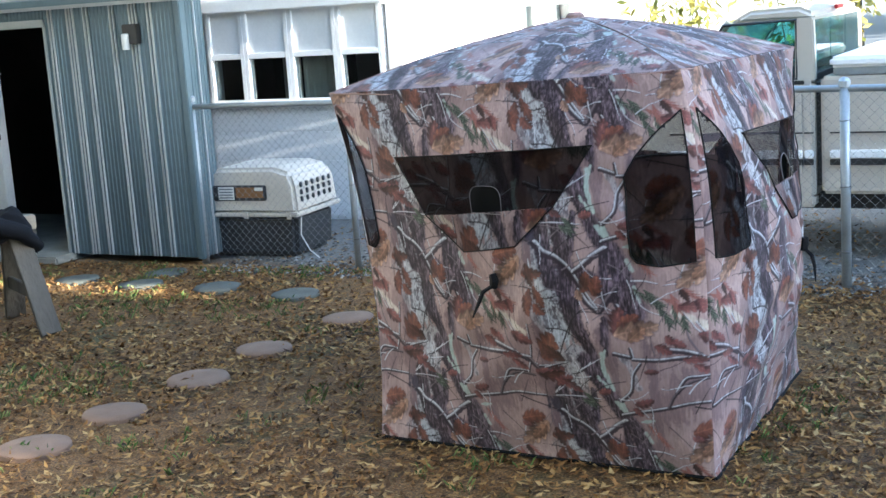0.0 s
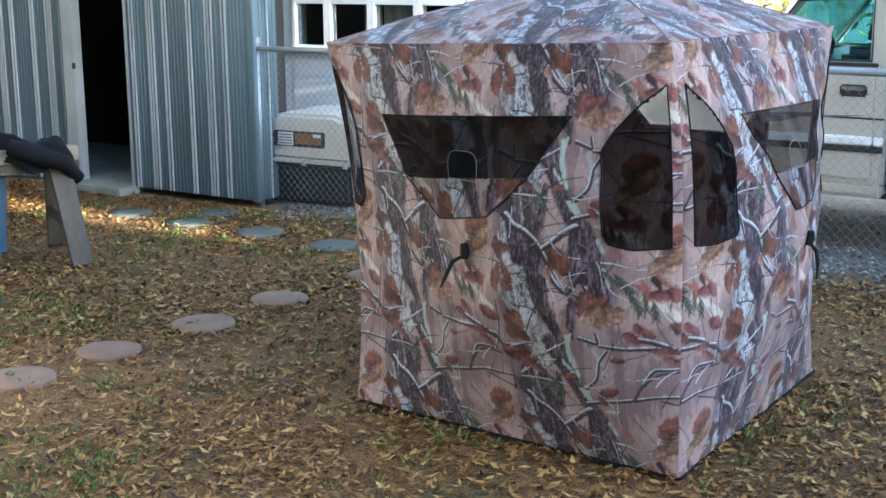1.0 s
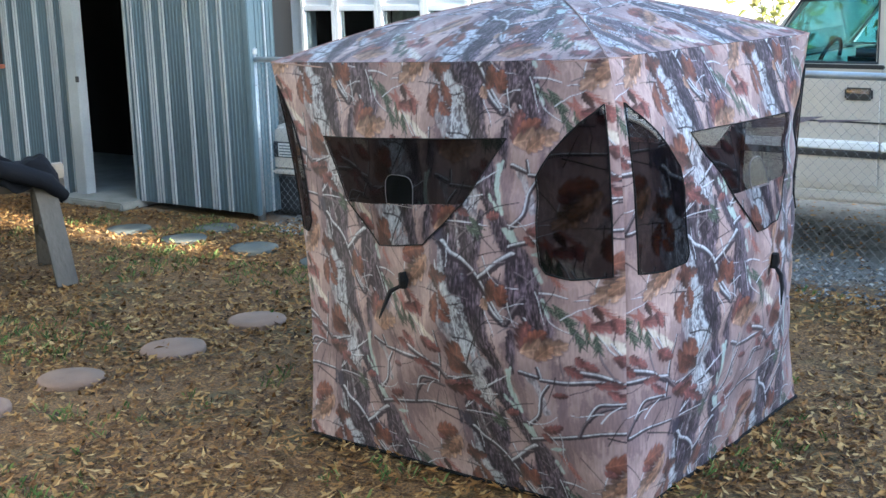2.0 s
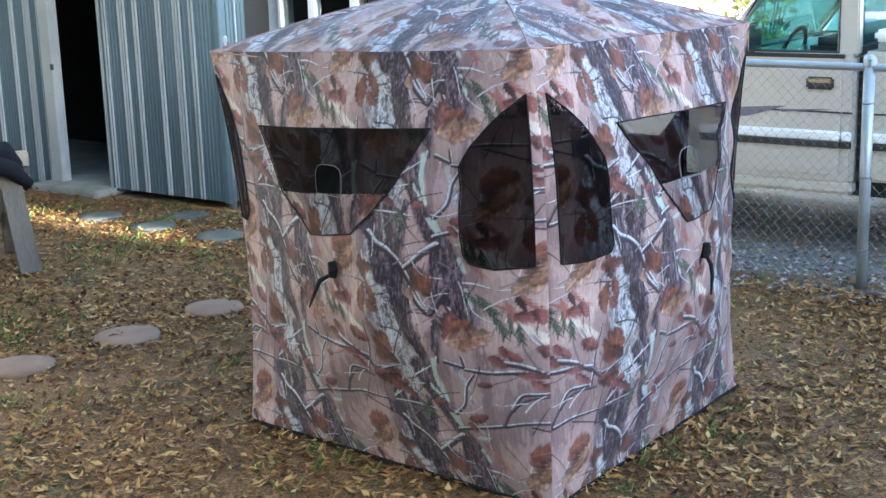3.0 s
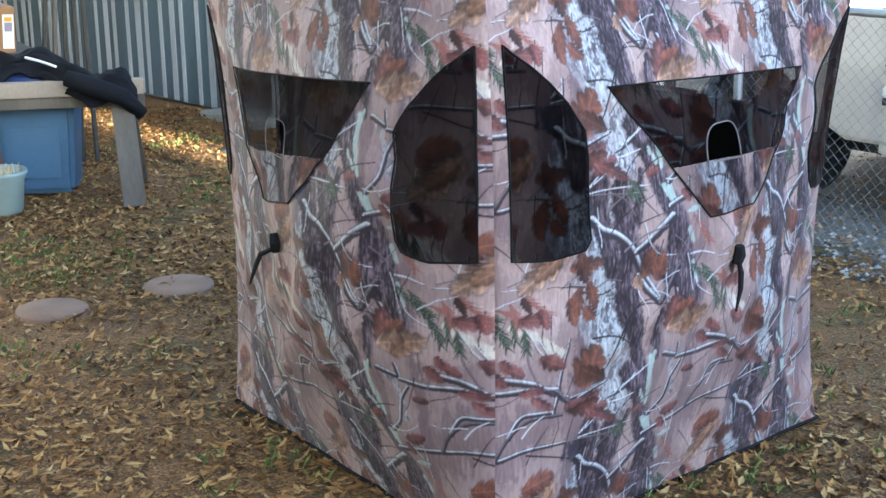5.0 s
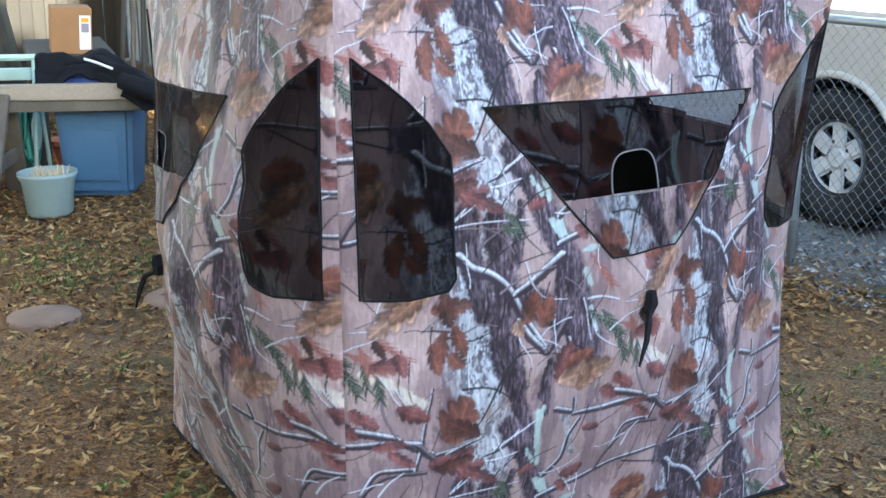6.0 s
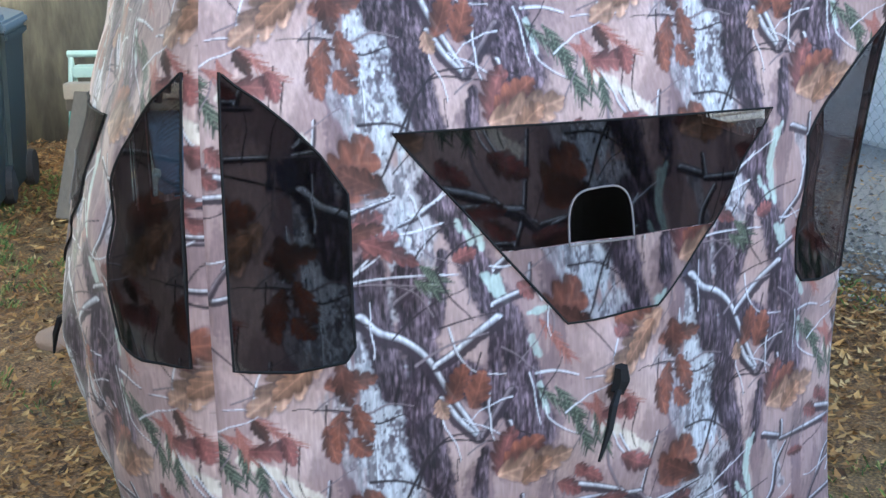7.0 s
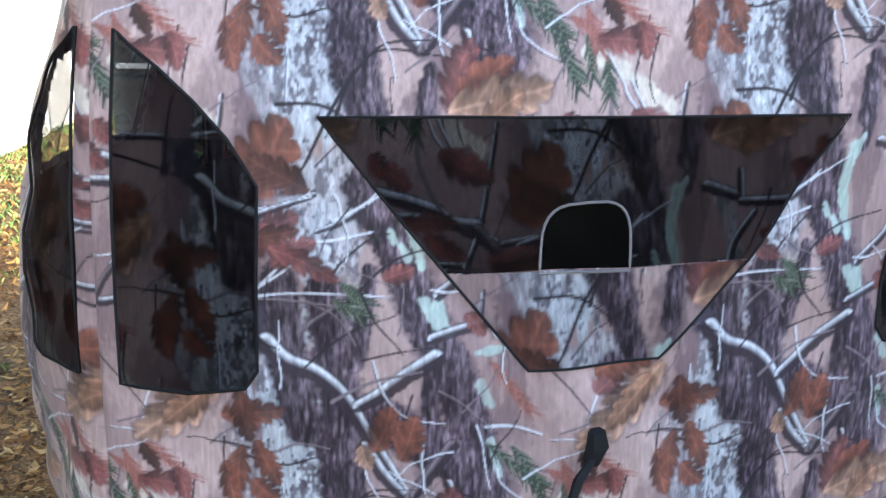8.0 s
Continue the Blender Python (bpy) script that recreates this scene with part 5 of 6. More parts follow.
# ---------------------------------------------------------------- pet crate beside the shed
def build_crate():
    c = thing("pet_crate", at(-6.5, 8.22, 0.0, 4), "large pet crate with cream top and dark base on gravel", "pet crate")
    L, D = 0.88, 0.68
    bm = boxed(0.03, L - 0.03, 0.03, D - 0.03, 0.0, 0.34, 0.04)
    for v in bm.verts:
        k = 1 - (0.34 - v.co.z) * 0.18
        v.co.x, v.co.y = L / 2 + (v.co.x - L / 2) * k, D / 2 + (v.co.y - D / 2) * k
    part("base", bm, NAVY, c, "dark lower tray")
    top = prism([(0.0, 0.345), (0.02, 0.56), (0.06, 0.66), (0.2, 0.7), (0.68, 0.7), (0.82, 0.66), (0.86, 0.56), (0.88, 0.345)], 0.0, D)
    for v in top.verts:
        k = 1 - max(0, v.co.z - 0.5) * 0.5
        v.co.y = D / 2 + (v.co.y - D / 2) * k
    part("top", rounded(top, 0.03, 3), CREAM, c, "cream upper shell")
    part("rim", boxed(-0.015, L + 0.015, -0.015, D + 0.015, 0.325, 0.36, 0.01), CREAM, c, "cream joining rim")
    vent = part("side_opening", boxed(0.1, 0.62, -0.006, 0.02, 0.45, 0.57, 0.008), NAVY, c, "dark side opening")
    part("label", boxed(0.2, 0.34, -0.01, -0.006, 0.46, 0.56), LIGHTGREY, vent, "pale label with rows of marks")
    for k in range(4):
        part("label_line", boxed(0.21, 0.33, -0.0125, -0.01, 0.472 + 0.022 * k, 0.48 + 0.022 * k), BINLID, vent)
    part("label", boxed(0.36, 0.6, -0.01, -0.006, 0.475, 0.555), CARDBOARD, vent, "tan label")
    part("label", boxed(0.53, 0.6, -0.013, -0.01, 0.53, 0.555), LIGHTGREY, vent)
    for r in range(3):
        for k in range(6):
            m = pose(L + 0.0, 0.1 + 0.09 * k, 0.45 + 0.055 * r, 12)
            part("vent_slot", boxed(-0.012, 0.006, -0.012, 0.012, -0.02, 0.02, 0.004, m=m), NAVY, c)
    for x in (0.06, 0.44, 0.82):
        part("clip", boxed(x - 0.02, x + 0.02, -0.026, -0.012, 0.31, 0.37, 0.004), CREAM, c)
    part("cord", tubed([(0.95, -0.06, 0.34), (0.93, -0.05, 0.2), (0.99, -0.04, 0.08), (1.06, -0.03, 0.02)], 0.005, 5), LIGHTGREY, c, "thin pale cord")


build_crate()


# ---------------------------------------------------------------- sawhorse and the clutter by the bins
A, B = Vector((-2.7, 8.26, 0.0)), Vector((-3.59, 7.67, 0.0))     # the two ends of the sawhorse


def along(p, q):
    d = q - p
    return Matrix.Translation(p) @ Matrix.Rotation(math.atan2(d.y, d.x), 4, "Z")


def build_sawhorse():
    m = along(A, B)
    n = (B - A).length
    s = thing("sawhorse", m, "weathered grey wooden sawhorse with splayed legs", "sawhorse")
    part("beam", boxed(-0.12, n + 0.12, -0.045, 0.045, 0.62, 0.71, 0.006), PALEWOOD, s, "pale notched beam")
    part("beam", boxed(-0.12, n + 0.12, -0.03, 0.03, 0.55, 0.617, 0.006), WOOD, s)
    for x in (0.02, n - 0.02):
        for y in (-1, 1):
            pm = Matrix.Translation((x, y * 0.05, 0.66)) @ Matrix.Rotation(y * radians(26), 4, "X") @ Matrix.Rotation(radians(4 if x < 0.5 else -4), 4, "Y")
            part("leg", boxed(-0.065, 0.065, -0.02, 0.02, -0.735, 0.0, 0.004, m=pm), WOOD, s, "weathered splayed leg")
        part("brace", boxed(x - 0.015, x + 0.015, -0.22, 0.22, 0.22, 0.3, 0.004), WOOD, s)
    return m, n


SM, SN = build_sawhorse()


def build_jacket():
    """A jacket thrown over the end of the beam."""
    j = thing("jacket", SM @ pose(0.12, 0, 0.71), "crumpled black jacket draped over the sawhorse beam", "jacket")
    bm = bmesh.new()
    nu, nv = 46, 40
    grid = []
    for a in range(nu + 1):
        row = []
        for b in range(nv + 1):
            u, v = a / nu, b / nv * 2 - 1
            x = -0.2 + u * 0.95
            w = 0.05 + 0.02 * noise.noise((u * 4, 0, 1))
            s = abs(v) * (0.24 - 0.05 * u + 0.07 * noise.noise((u * 5, v, 3)))
            y = math.copysign(min(s, w) + 0.35 * max(0, s - w), v)
            z = 0.035 - max(0, s - w) * 0.95 + 0.05 * noise.noise((u * 6, v * 3, 0)) + 0.02 * noise.noise((u * 15, v * 7, 5))
            z = max(z, -0.28) + 0.03 * math.sin(u * 3)
            if x < -0.13:
                z -= (-0.13 - x) * 1.3
            k = min(1, max(0, (u - 0.3) / 0.35))
            k = k * k * (3 - 2 * k)
            y, z = y - 0.2 * k, z + 0.09 * k
            row.append(bm.verts.new((x, y + 0.02 * noise.noise((u * 9, v * 5, 8)) + math.copysign(0.012, v), z)))
        grid.append(row)
    for a in range(nu):
        for b in range(nv):
            bm.faces.new((grid[a][b], grid[a + 1][b], grid[a + 1][b + 1], grid[a][b + 1]))
    ob = part("body", bm, JACKETCLOTH, j, smooth=True)
    sol = ob.modifiers.new("thick", "SOLIDIFY")
    sol.thickness = 0.012
    part("sleeve", tubed([(0.2, 0.1, 0.03), (0.05, 0.15, -0.02), (-0.12, 0.15, -0.09), (-0.22, 0.1, -0.2)], [0.05, 0.06, 0.055, 0.04], 12), JACKETCLOTH, j, "crumpled sleeve", smooth=True)
    part("zip", tubed([(0.26, 0.03, 0.09), (0.36, -0.03, 0.12), (0.44, -0.06, 0.14)], 0.008, 5), LIGHTGREY, j, "pale lining edge")


build_jacket()


def build_bin():
    b = thing("storage_bin", along(Vector((-3.3, 8.2, 0)), Vector((-3.9, 7.88, 0))), "blue plastic storage bin under the sawhorse", "storage bin")
    bm = boxed(-0.24, 0.24, -0.18, 0.18, 0.0, 0.56, 0.035)
    for v in bm.verts:
        k = 0.86 + 0.25 * v.co.z
        v.co.x, v.co.y = v.co.x * k, v.co.y * k
    part("body", bm, BLUEBIN, b, "tapered blue tub")
    part("panel", boxed(-0.15, 0.15, 0.158, 0.176, 0.1, 0.42, 0.008), BLUEBIN, b, "raised panel")
    part("rim", boxed(-0.265, 0.265, -0.2, 0.2, 0.55, 0.59, 0.012), BLUEBIN, b)
    lid = part("lid", boxed(-0.25, 0.25, -0.19, 0.19, 0.591, 0.615, 0.01), BLUECLOTH, b, "dark blue lid")
    c = thing("folded_tarp", along(Vector((-3.3, 8.2, 0)), Vector((-3.9, 7.88, 0))) @ pose(0, 0, 0.615), "folded dark blue tarp on the storage bin", "tarp")
    bm = boxed(-0.2, 0.22, -0.15, 0.17, 0.001, 0.14, 0.04)
    for v in bm.verts:
        v.co.z += 0.02 * noise.noise(v.co * 9) * (v.co.z > 0.05)
    part("fold", bm, BLUECLOTH, c, smooth=True)
    p = thing("planter", pose(-3.13, 7.58, 0.0), "pale teal plastic planter with dry stalks", "planter")
    part("pot", lathe([(0.115, 0.0), (0.13, 0.02), (0.15, 0.2), (0.17, 0.235), (0.17, 0.255), (0.155, 0.255), (0.145, 0.2), (0.0, 0.19)], 30), TEALPOT, p, smooth=True)
    part("soil", lathe([(0.146, 0.2), (0.1, 0.215), (0.0, 0.22)], 20), MULCH, p, "straw mulch")
    bm, rng = bmesh.new(), random.Random(3)
    for k in range(60):
        a, r = rng.uniform(0, 6.28), rng.uniform(0, 0.12)
        x, y, h = r * math.cos(a), r * math.sin(a), rng.uniform(0.02, 0.07)
        tube(bm, [(x, y, 0.2), (x + rng.uniform(-0.04, 0.04), y + rng.uniform(-0.04, 0.04), 0.22 + h)], [0.006, 0.003], 4)
    tagged(part("stalks", bm, MULCH, p, "dry cut stalks"), kind="stuff")
    q = thing("planter", pose(-4.05, 8.62, 0.0), "terracotta pot lying on the ground", "planter")
    part("pot", lathe([(0.08, 0.0), (0.12, 0.16), (0.135, 0.17), (0.135, 0.2), (0.11, 0.2)], 20), RUST, q)


build_bin()


def build_reel():
    r = thing("hose_reel", along(Vector((-3.97, 8.06, 0)), Vector((-3.59, 7.51, 0))) @ Matrix.Scale(0.86, 4) , "pale green hose reel cart wound with green hose", "hose reel")
    for y in (-0.22, 0.22):
        part("side_frame", tubed([(-0.25, y, 0.02), (-0.12, y, 0.45), (0.0, y, 0.95), (0.12, y, 0.45), (0.25, y, 0.02)], 0.016, 8), PALEGREEN, r, "pale green side frame")
        part("flange", lathe([(0.03, -0.006), (0.14, -0.006), (0.14, 0.006), (0.03, 0.006)], 24, "y", m=pose(0, y * 0.9, 0.4)), PALEGREEN, r)
    part("handle", tubed([(0.0, -0.24, 0.94), (0.0, 0.24, 0.94)], 0.024, 8), PALEGREEN, r)
    part("shelf", boxed(-0.06, 0.06, -0.2, 0.2, 0.78, 0.86, 0.01), PALEGREEN, r, "pale green tool tray")
    wound = []                                              # one hose, wound to and fro in three layers
    for lay in range(3):
        rad = 0.2 + 0.036 * lay
        for k in range(180):
            a, y = math.tau * k / 18, (-0.17 + 0.34 * k / 180) * (1 if lay % 2 == 0 else -1)
            wound.append((rad * math.cos(a), y, 0.4 + rad * math.sin(a)))
    part("hose", tubed(wound, 0.017, 6), HOSE, r, "wound green garden hose", smooth=True)
    part("hose_end", tubed([(0.1, 0.1, 0.55), (0.22, 0.18, 0.4), (0.34, 0.22, 0.25)], 0.016, 6), HOSE, r)


build_reel()


def build_trash_can(m, lab, mat, lidmat, h=1.05):
    t = thing("wheeled_bin", m, lab, "wheeled bin", group="bins beside the shed")
    bm = boxed(-0.28, 0.28, -0.3, 0.3, 0.04, h, 0.03)
    for v in bm.verts:
        k = 0.8 + 0.2 * v.co.z / h
        v.co.x, v.co.y = v.co.x * k, v.co.y * k
    part("body", bm, mat, t, "tapered plastic body")
    part("front_panel", boxed(-0.2, 0.2, -0.3, -0.25, 0.36, h - 0.27, 0.012), mat, t, "raised front panel")
    part("rim", boxed(-0.3, 0.3, -0.32, 0.32, h - 0.06, h, 0.015), mat, t)
    lid = part("lid", rounded(prism([(-0.31, h + 0.002), (-0.3, h + 0.06), (-0.15, h + 0.1), (0.15, h + 0.1), (0.3, h + 0.06), (0.31, h + 0.002)], -0.36, 0.34), 0.015), lidmat, t, "grey-blue hinged lid")
    part("grip_bar", boxed(-0.17, 0.17, -0.325, -0.28, 0.47, 0.495, 0.006), LIGHTGREY, t, "pale lift bar")
    for k in range(8):
        part("number_mark", boxed(-0.09 + 0.024 * k, -0.073 + 0.024 * k, -0.304, -0.298, 0.69, 0.725), LIGHTGREY, t)
    for x in (-0.24, 0.24):
        part("wheel", lathe([(0.02, -0.03), (0.11, -0.03), (0.115, 0.0), (0.11, 0.03), (0.02, 0.03)], 20, "y", m=pose(x, 0.27, 0.115) @ pose(0, 0, 0, 0, 0, 90)), RUBBER, t)


build_trash_can(pose(-3.98, 7.03, 0, 0, 0, 50), "dark green wheeled rubbish bin with a closed lid", GREENBIN, BINLID)
build_trash_can(pose(-4.35, 7.4, 0, 0, 0, 47), "dark wheeled rubbish bin with a grey-blue lid", GREENBIN, BINLID, 1.0)


# ---------------------------------------------------------------- pale metal building at the yard's side
def build_outbuilding():
    o = thing("outbuilding", at(-8.3, 4.05, 0, -18.4), "white sheet-metal outbuilding at the edge of the yard", "outbuilding")
    bm = bmesh.new()
    box(bm, -2.0, 2.3, -0.2, 0.0, 0.0, 2.6)
    w = part("wall", bm, WHITE, o, "white painted sheet wall")
    for k in range(12):
        part("seam", boxed(-1.9 + 0.35 * k, -1.88 + 0.35 * k, 0.0, 0.008, 0.02, 2.6), WHITE, w)
    part("return_wall", boxed(2.1, 2.3, -3.0, -0.2, 0, 2.6), WHITE, o)
    part("roof", boxed(-2.2, 2.5, -3.2, 0.12, 2.6, 2.7, 0.02), STEEL, o, "grey sheet roof")
    s = thing("concrete_block", at(-7.55, 4.25, 0, -14), "mossy concrete block lying on the grass", "concrete block")
    part("block", boxed(-0.3, 0.3, -0.12, 0.12, 0.0, 0.14, 0.015), CONCRETE, s)


build_outbuilding()


PLANK = material("dark_planks", (0.034, 0.031, 0.023), 0.9, vary=0.4, scale=4, grain=40, bump=0.6, stretch=(1, 1, 0.15), per_object=0.25)


def build_plank_fence():
    """A dark board fence that runs from the shed towards the outbuilding."""
    f = thing("board_fence", at(-13.3, 7.95, 0, -72), "dark weathered board fence beside the shed", "fence")
    base = boxed(-0.07, 0.07, -0.012, 0.012, 0.02, 2.3, 0.004)
    first = part("board", base, PLANK, f)
    rng = random.Random(2)
    for k in range(1, 30):
        b = new("board", first.data)
        b.parent, b.location = f, (0.147 * k, rng.uniform(-0.006, 0.006), rng.uniform(-0.01, 0.02))
    for z in (0.4, 1.7):
        part("rail", boxed(-0.1, 4.4, -0.06, -0.014, z, z + 0.09, 0.004), PLANK, f)


build_plank_fence()


def build_bench():
    b = thing("workbench", pose(-4.35, 8.95, 0, 0, 0, -40), "dark wooden workbench beside the tree", "workbench")
    part("top", boxed(-0.6, 0.6, -0.28, 0.28, 0.72, 0.77, 0.006), PLANK, b)
    for x in (-0.52, 0.52):
        for y in (-0.22, 0.22):
            part("leg", boxed(x - 0.04, x + 0.04, y - 0.04, y + 0.04, 0, 0.72, 0.004), PLANK, b)
    part("back_board", boxed(-0.6, 0.6, 0.24, 0.27, 0.1, 0.72, 0.004), PLANK, b)
    c = thing("cardboard_box", pose(-4.07, 8.72, 0.775, 0, 3, 50), "brown cardboard box with a printed side on the workbench", "box")
    part("carton", boxed(-0.13, 0.13, -0.16, 0.16, 0, 0.3, 0.006), CARDBOARD, c)
    part("label", boxed(0.05, 0.12, -0.164, -0.161, 0.03, 0.25), LIGHTGREY, c, "pale printed label")
    part("label", boxed(0.06, 0.11, -0.167, -0.1645, 0.14, 0.2), PURPLE, c)
    part("label", boxed(0.06, 0.11, -0.167, -0.1645, 0.205, 0.235), AMBER, c, "yellow mark")
    for k in range(5):
        p = thing("leaning_pole", pose(-3.9 + 0.1 * k, 8.93 + 0.02 * k, 0.0, -4, 5 - 4 * k, -28), "long tool handle leaning beside the workbench", "pole", group="tools by the workbench")
        part("shaft", tubed([(0, 0, 0.0), (0, 0, 1.7 - 0.08 * k)], 0.018, 8), (PLANK, WOOD)[k == 1], p)


build_bench()


def build_tree(name, x, y, h, r, crown_r, seed, lab, leaves=1400, limbs=7, base=0.35, size=0.14, low=0.0):
    """A tapered trunk, forking limbs, and a ragged crown of single leaves."""
    rng = random.Random(seed)
    t = thing(name, pose(x, y, 0), lab, "tree")
    bm = bmesh.new()
    lean = [(0.06 * h * noise.noise((seed, k, 0)) * k / 6, 0.06 * h * noise.noise((seed, k, 9)) * k / 6, h * 0.8 * k / 6) for k in range(7)]
    lean[0] = (0, 0, -0.1)
    tube(bm, lean, [r * 1.35, r, r * 0.9, r * 0.75, r * 0.55, r * 0.35, r * 0.12], 14)
    part("trunk", bm, BARK, t, "furrowed grey trunk", smooth=True)
    tips = []
    bm = bmesh.new()
    for k in range(limbs):
        z = h * (base + (0.75 - base) * k / limbs)
        a = k * 2.4 + rng.random()
        d = Vector((math.cos(a), math.sin(a), rng.uniform(0.25, 0.8))) * crown_r * rng.uniform(0.7, 1.0)
        p0 = Vector((lean[3][0] * z / h * 2, lean[3][1] * z / h * 2, z))
        pts = [p0, p0 + d * 0.4 + Vector((0, 0, 0.1)), p0 + d * 0.75, p0 + d]
        tube(bm, pts, [r * 0.4, r * 0.25, r * 0.14, 0.015], 7)
        tips += pts[1:]
    part("limbs", bm, BARK, t)
    tips.append(Vector((lean[5][0], lean[5][1], h * 0.85)))
    n = leaves
    c = np.array([tips[rng.randrange(len(tips))] for _ in range(n)], float)
    g = np.random.RandomState(seed)
    c += g.normal(0, crown_r * 0.24, (n, 3))
    c = c[c[:, 2] > low]
    n = len(c)
    d1, d2 = g.normal(size=(n, 3)), g.normal(size=(n, 3))
    d1 /= np.linalg.norm(d1, axis=1)[:, None]
    d2 = np.cross(d1, d2)
    d2 /= np.linalg.norm(d2, axis=1)[:, None]
    s = g.uniform(0.6, 1.3, (n, 1)) * size
    co = np.stack([c - d1 * s, c + d2 * s * 0.4, c + d1 * s, c - d2 * s * 0.4], 1).reshape(-1, 3)
    me = bpy.data.meshes.new("crown")
    me.from_pydata(co.tolist(), [], np.arange(4 * n).reshape(-1, 4).tolist())
    me.materials.append(LEAFGREEN)
    ob = new("crown", me)
    ob.parent = t
    tagged(ob, "thin green and yellow foliage", kind="stuff")


def yard(x, y):
    v = YARD @ Vector((x, y, 0))
    return v.x, v.y


# Trunk is in view; the crown is added overhead, unseen, to shade the clutter.
build_tree("shade_tree", -6.0, 9.2, 7.0, 0.52, 3.6, 5, "large dark tree with rough bark beyond the bins", 7000, 9, 0.5, 0.2, 3.7)
for k, (x, y, h) in enumerate(((-4.5, 24, 8), (-0.5, 27, 9), (3.0, 22, 7), (6, 25, 8), (9, 21, 8))):
    build_tree("yard_tree", *yard(x, y), h, 0.22, 2.6, 20 + k, "leafy tree beyond the drive", 2600, 9, 0.3, 0.2)

# unseen trees and a block, added behind the camera to shade the yard
for k, (x, y) in enumerate(((-6.5, -4.0), (-3.4, -4.2), (-0.6, -4.6), (2.2, -4.6), (5.0, -6), (-10, -2), (-13, 0.5), (-12, 3.6), (-15.5, 2.5))):
    build_tree("sky_blocker_tree", *yard(x, y), 12.0 if k != 3 and k != 4 else 10.5, 0.25, 3.2, 40 + k, "leafy tree along the yard's boundary", 6500 if k > 4 else (17000, 18000, 15000, 3500, 2500)[k], 9, 0.15, 0.3, 1.5 if k < 3 else 2.6)


# Added unseen block: stops the sun, notched for one streak, white to bounce light.
def build_sun_blocker():
    n = thing("sun_blocker", at(0, 0), "plain white block out of view, added to shade the yard", "house")
    part("wall", boxed(14, 20, 3.3, 16.0, 0, 3.87), WHITE, n)
    part("wall", boxed(14, 20, -9, 3.3, 0, 3.6), WHITE, n)
    part("blocker_top", boxed(14, 20, 3.3, 5.9, 3.87, 5.6), WHITE, n)
    part("blocker_top", boxed(14, 20, 6.38, 8.9, 3.87, 7.6), WHITE, n)


build_sun_blocker()


def far_woods():
    """A ragged belt of woods around the horizon."""
    g = np.random.RandomState(77)
    n = 5200
    a = g.uniform(0, math.tau, n)
    rad = g.uniform(42, 60, n)
    h = np.abs(g.normal(0, 1, n)) * 1.6 + g.uniform(0, 4.0, n) + 0.5
    c = np.stack([np.cos(a) * rad, np.sin(a) * rad, h], 1)
    d1, d2 = g.normal(size=(n, 3)), g.normal(size=(n, 3))
    d1 /= np.linalg.norm(d1, axis=1)[:, None]
    d2 = np.cross(d1, d2)
    d2 /= np.linalg.norm(d2, axis=1)[:, None]
    s = g.uniform(0.5, 1.2, (n, 1))
    co = np.stack([c - d1 * s, c + d2 * s * 0.7, c + d1 * s, c - d2 * s * 0.7], 1).reshape(-1, 3)
    me = bpy.data.meshes.new("far_woods")
    me.from_pydata(co.tolist(), [], np.arange(4 * n).reshape(-1, 4).tolist())
    me.materials.append(LEAFGREEN)
    tagged(new("far_woods", me), "distant belt of woods round the place", "woods", kind="stuff")


far_woods()


def build_shrub(x, y, h, seed):
    t = thing("shrub", at(x, y), "yellow-green shrub before the white wall", "shrub")
    bm = bmesh.new()
    rng = random.Random(seed)
    tips = []
    for k in range(9):
        a, r = k * 2.4, rng.uniform(0.15, 0.45)
        p = [(0, 0, 0), (r * 0.4 * math.cos(a), r * 0.4 * math.sin(a), h * 0.5), (r * math.cos(a), r * math.sin(a), h * rng.uniform(0.75, 1))]
        tube(bm, p, [0.015, 0.01, 0.004], 5)
        tips += p[1:]
    part("stems", bm, BARK, t)
    bm = bmesh.new()
    for _ in range(700):
        c = Vector(tips[rng.randrange(len(tips))]) + Vector((rng.gauss(0, 0.13), rng.gauss(0, 0.13), rng.gauss(0, 0.15)))
        d1, d2 = Vector((rng.gauss(0, 1), rng.gauss(0, 1), rng.gauss(0, 1))).normalized() * 0.06, Vector((rng.gauss(0, 1), rng.gauss(0, 1), rng.gauss(0, 1))).normalized() * 0.025
        bm.faces.new([bm.verts.new(c - d1), bm.verts.new(c + d2), bm.verts.new(c + d1), bm.verts.new(c - d2)])
    tagged(part("foliage", bm, YELLOWLEAF, t, "thin yellow-green leaves"), kind="stuff")


YELLOWLEAF = material("yellow_leaves", (0.3, 0.24, 0.04), 0.7, vary=0.4, second=(0.12, 0.15, 0.03))
build_shrub(-3.7, 11.6, 1.75, 1)
build_shrub(-2.6, 12.0, 1.7, 2)


# ---------------------------------------------------------------- stepping stones
SPOTS = [(-1.92, 5.71, 0), (-1.66, 6.17, 0), (-1.34, 6.69, 0), (-1.06, 7.24, 0), (-0.62, 7.84, 0), (-1.02, 8.65, 1), (-1.6, 9.02, 1), (-2.2, 9.32, 1), (-2.75, 9.68, 1), (-2.1, 9.75, 1)]


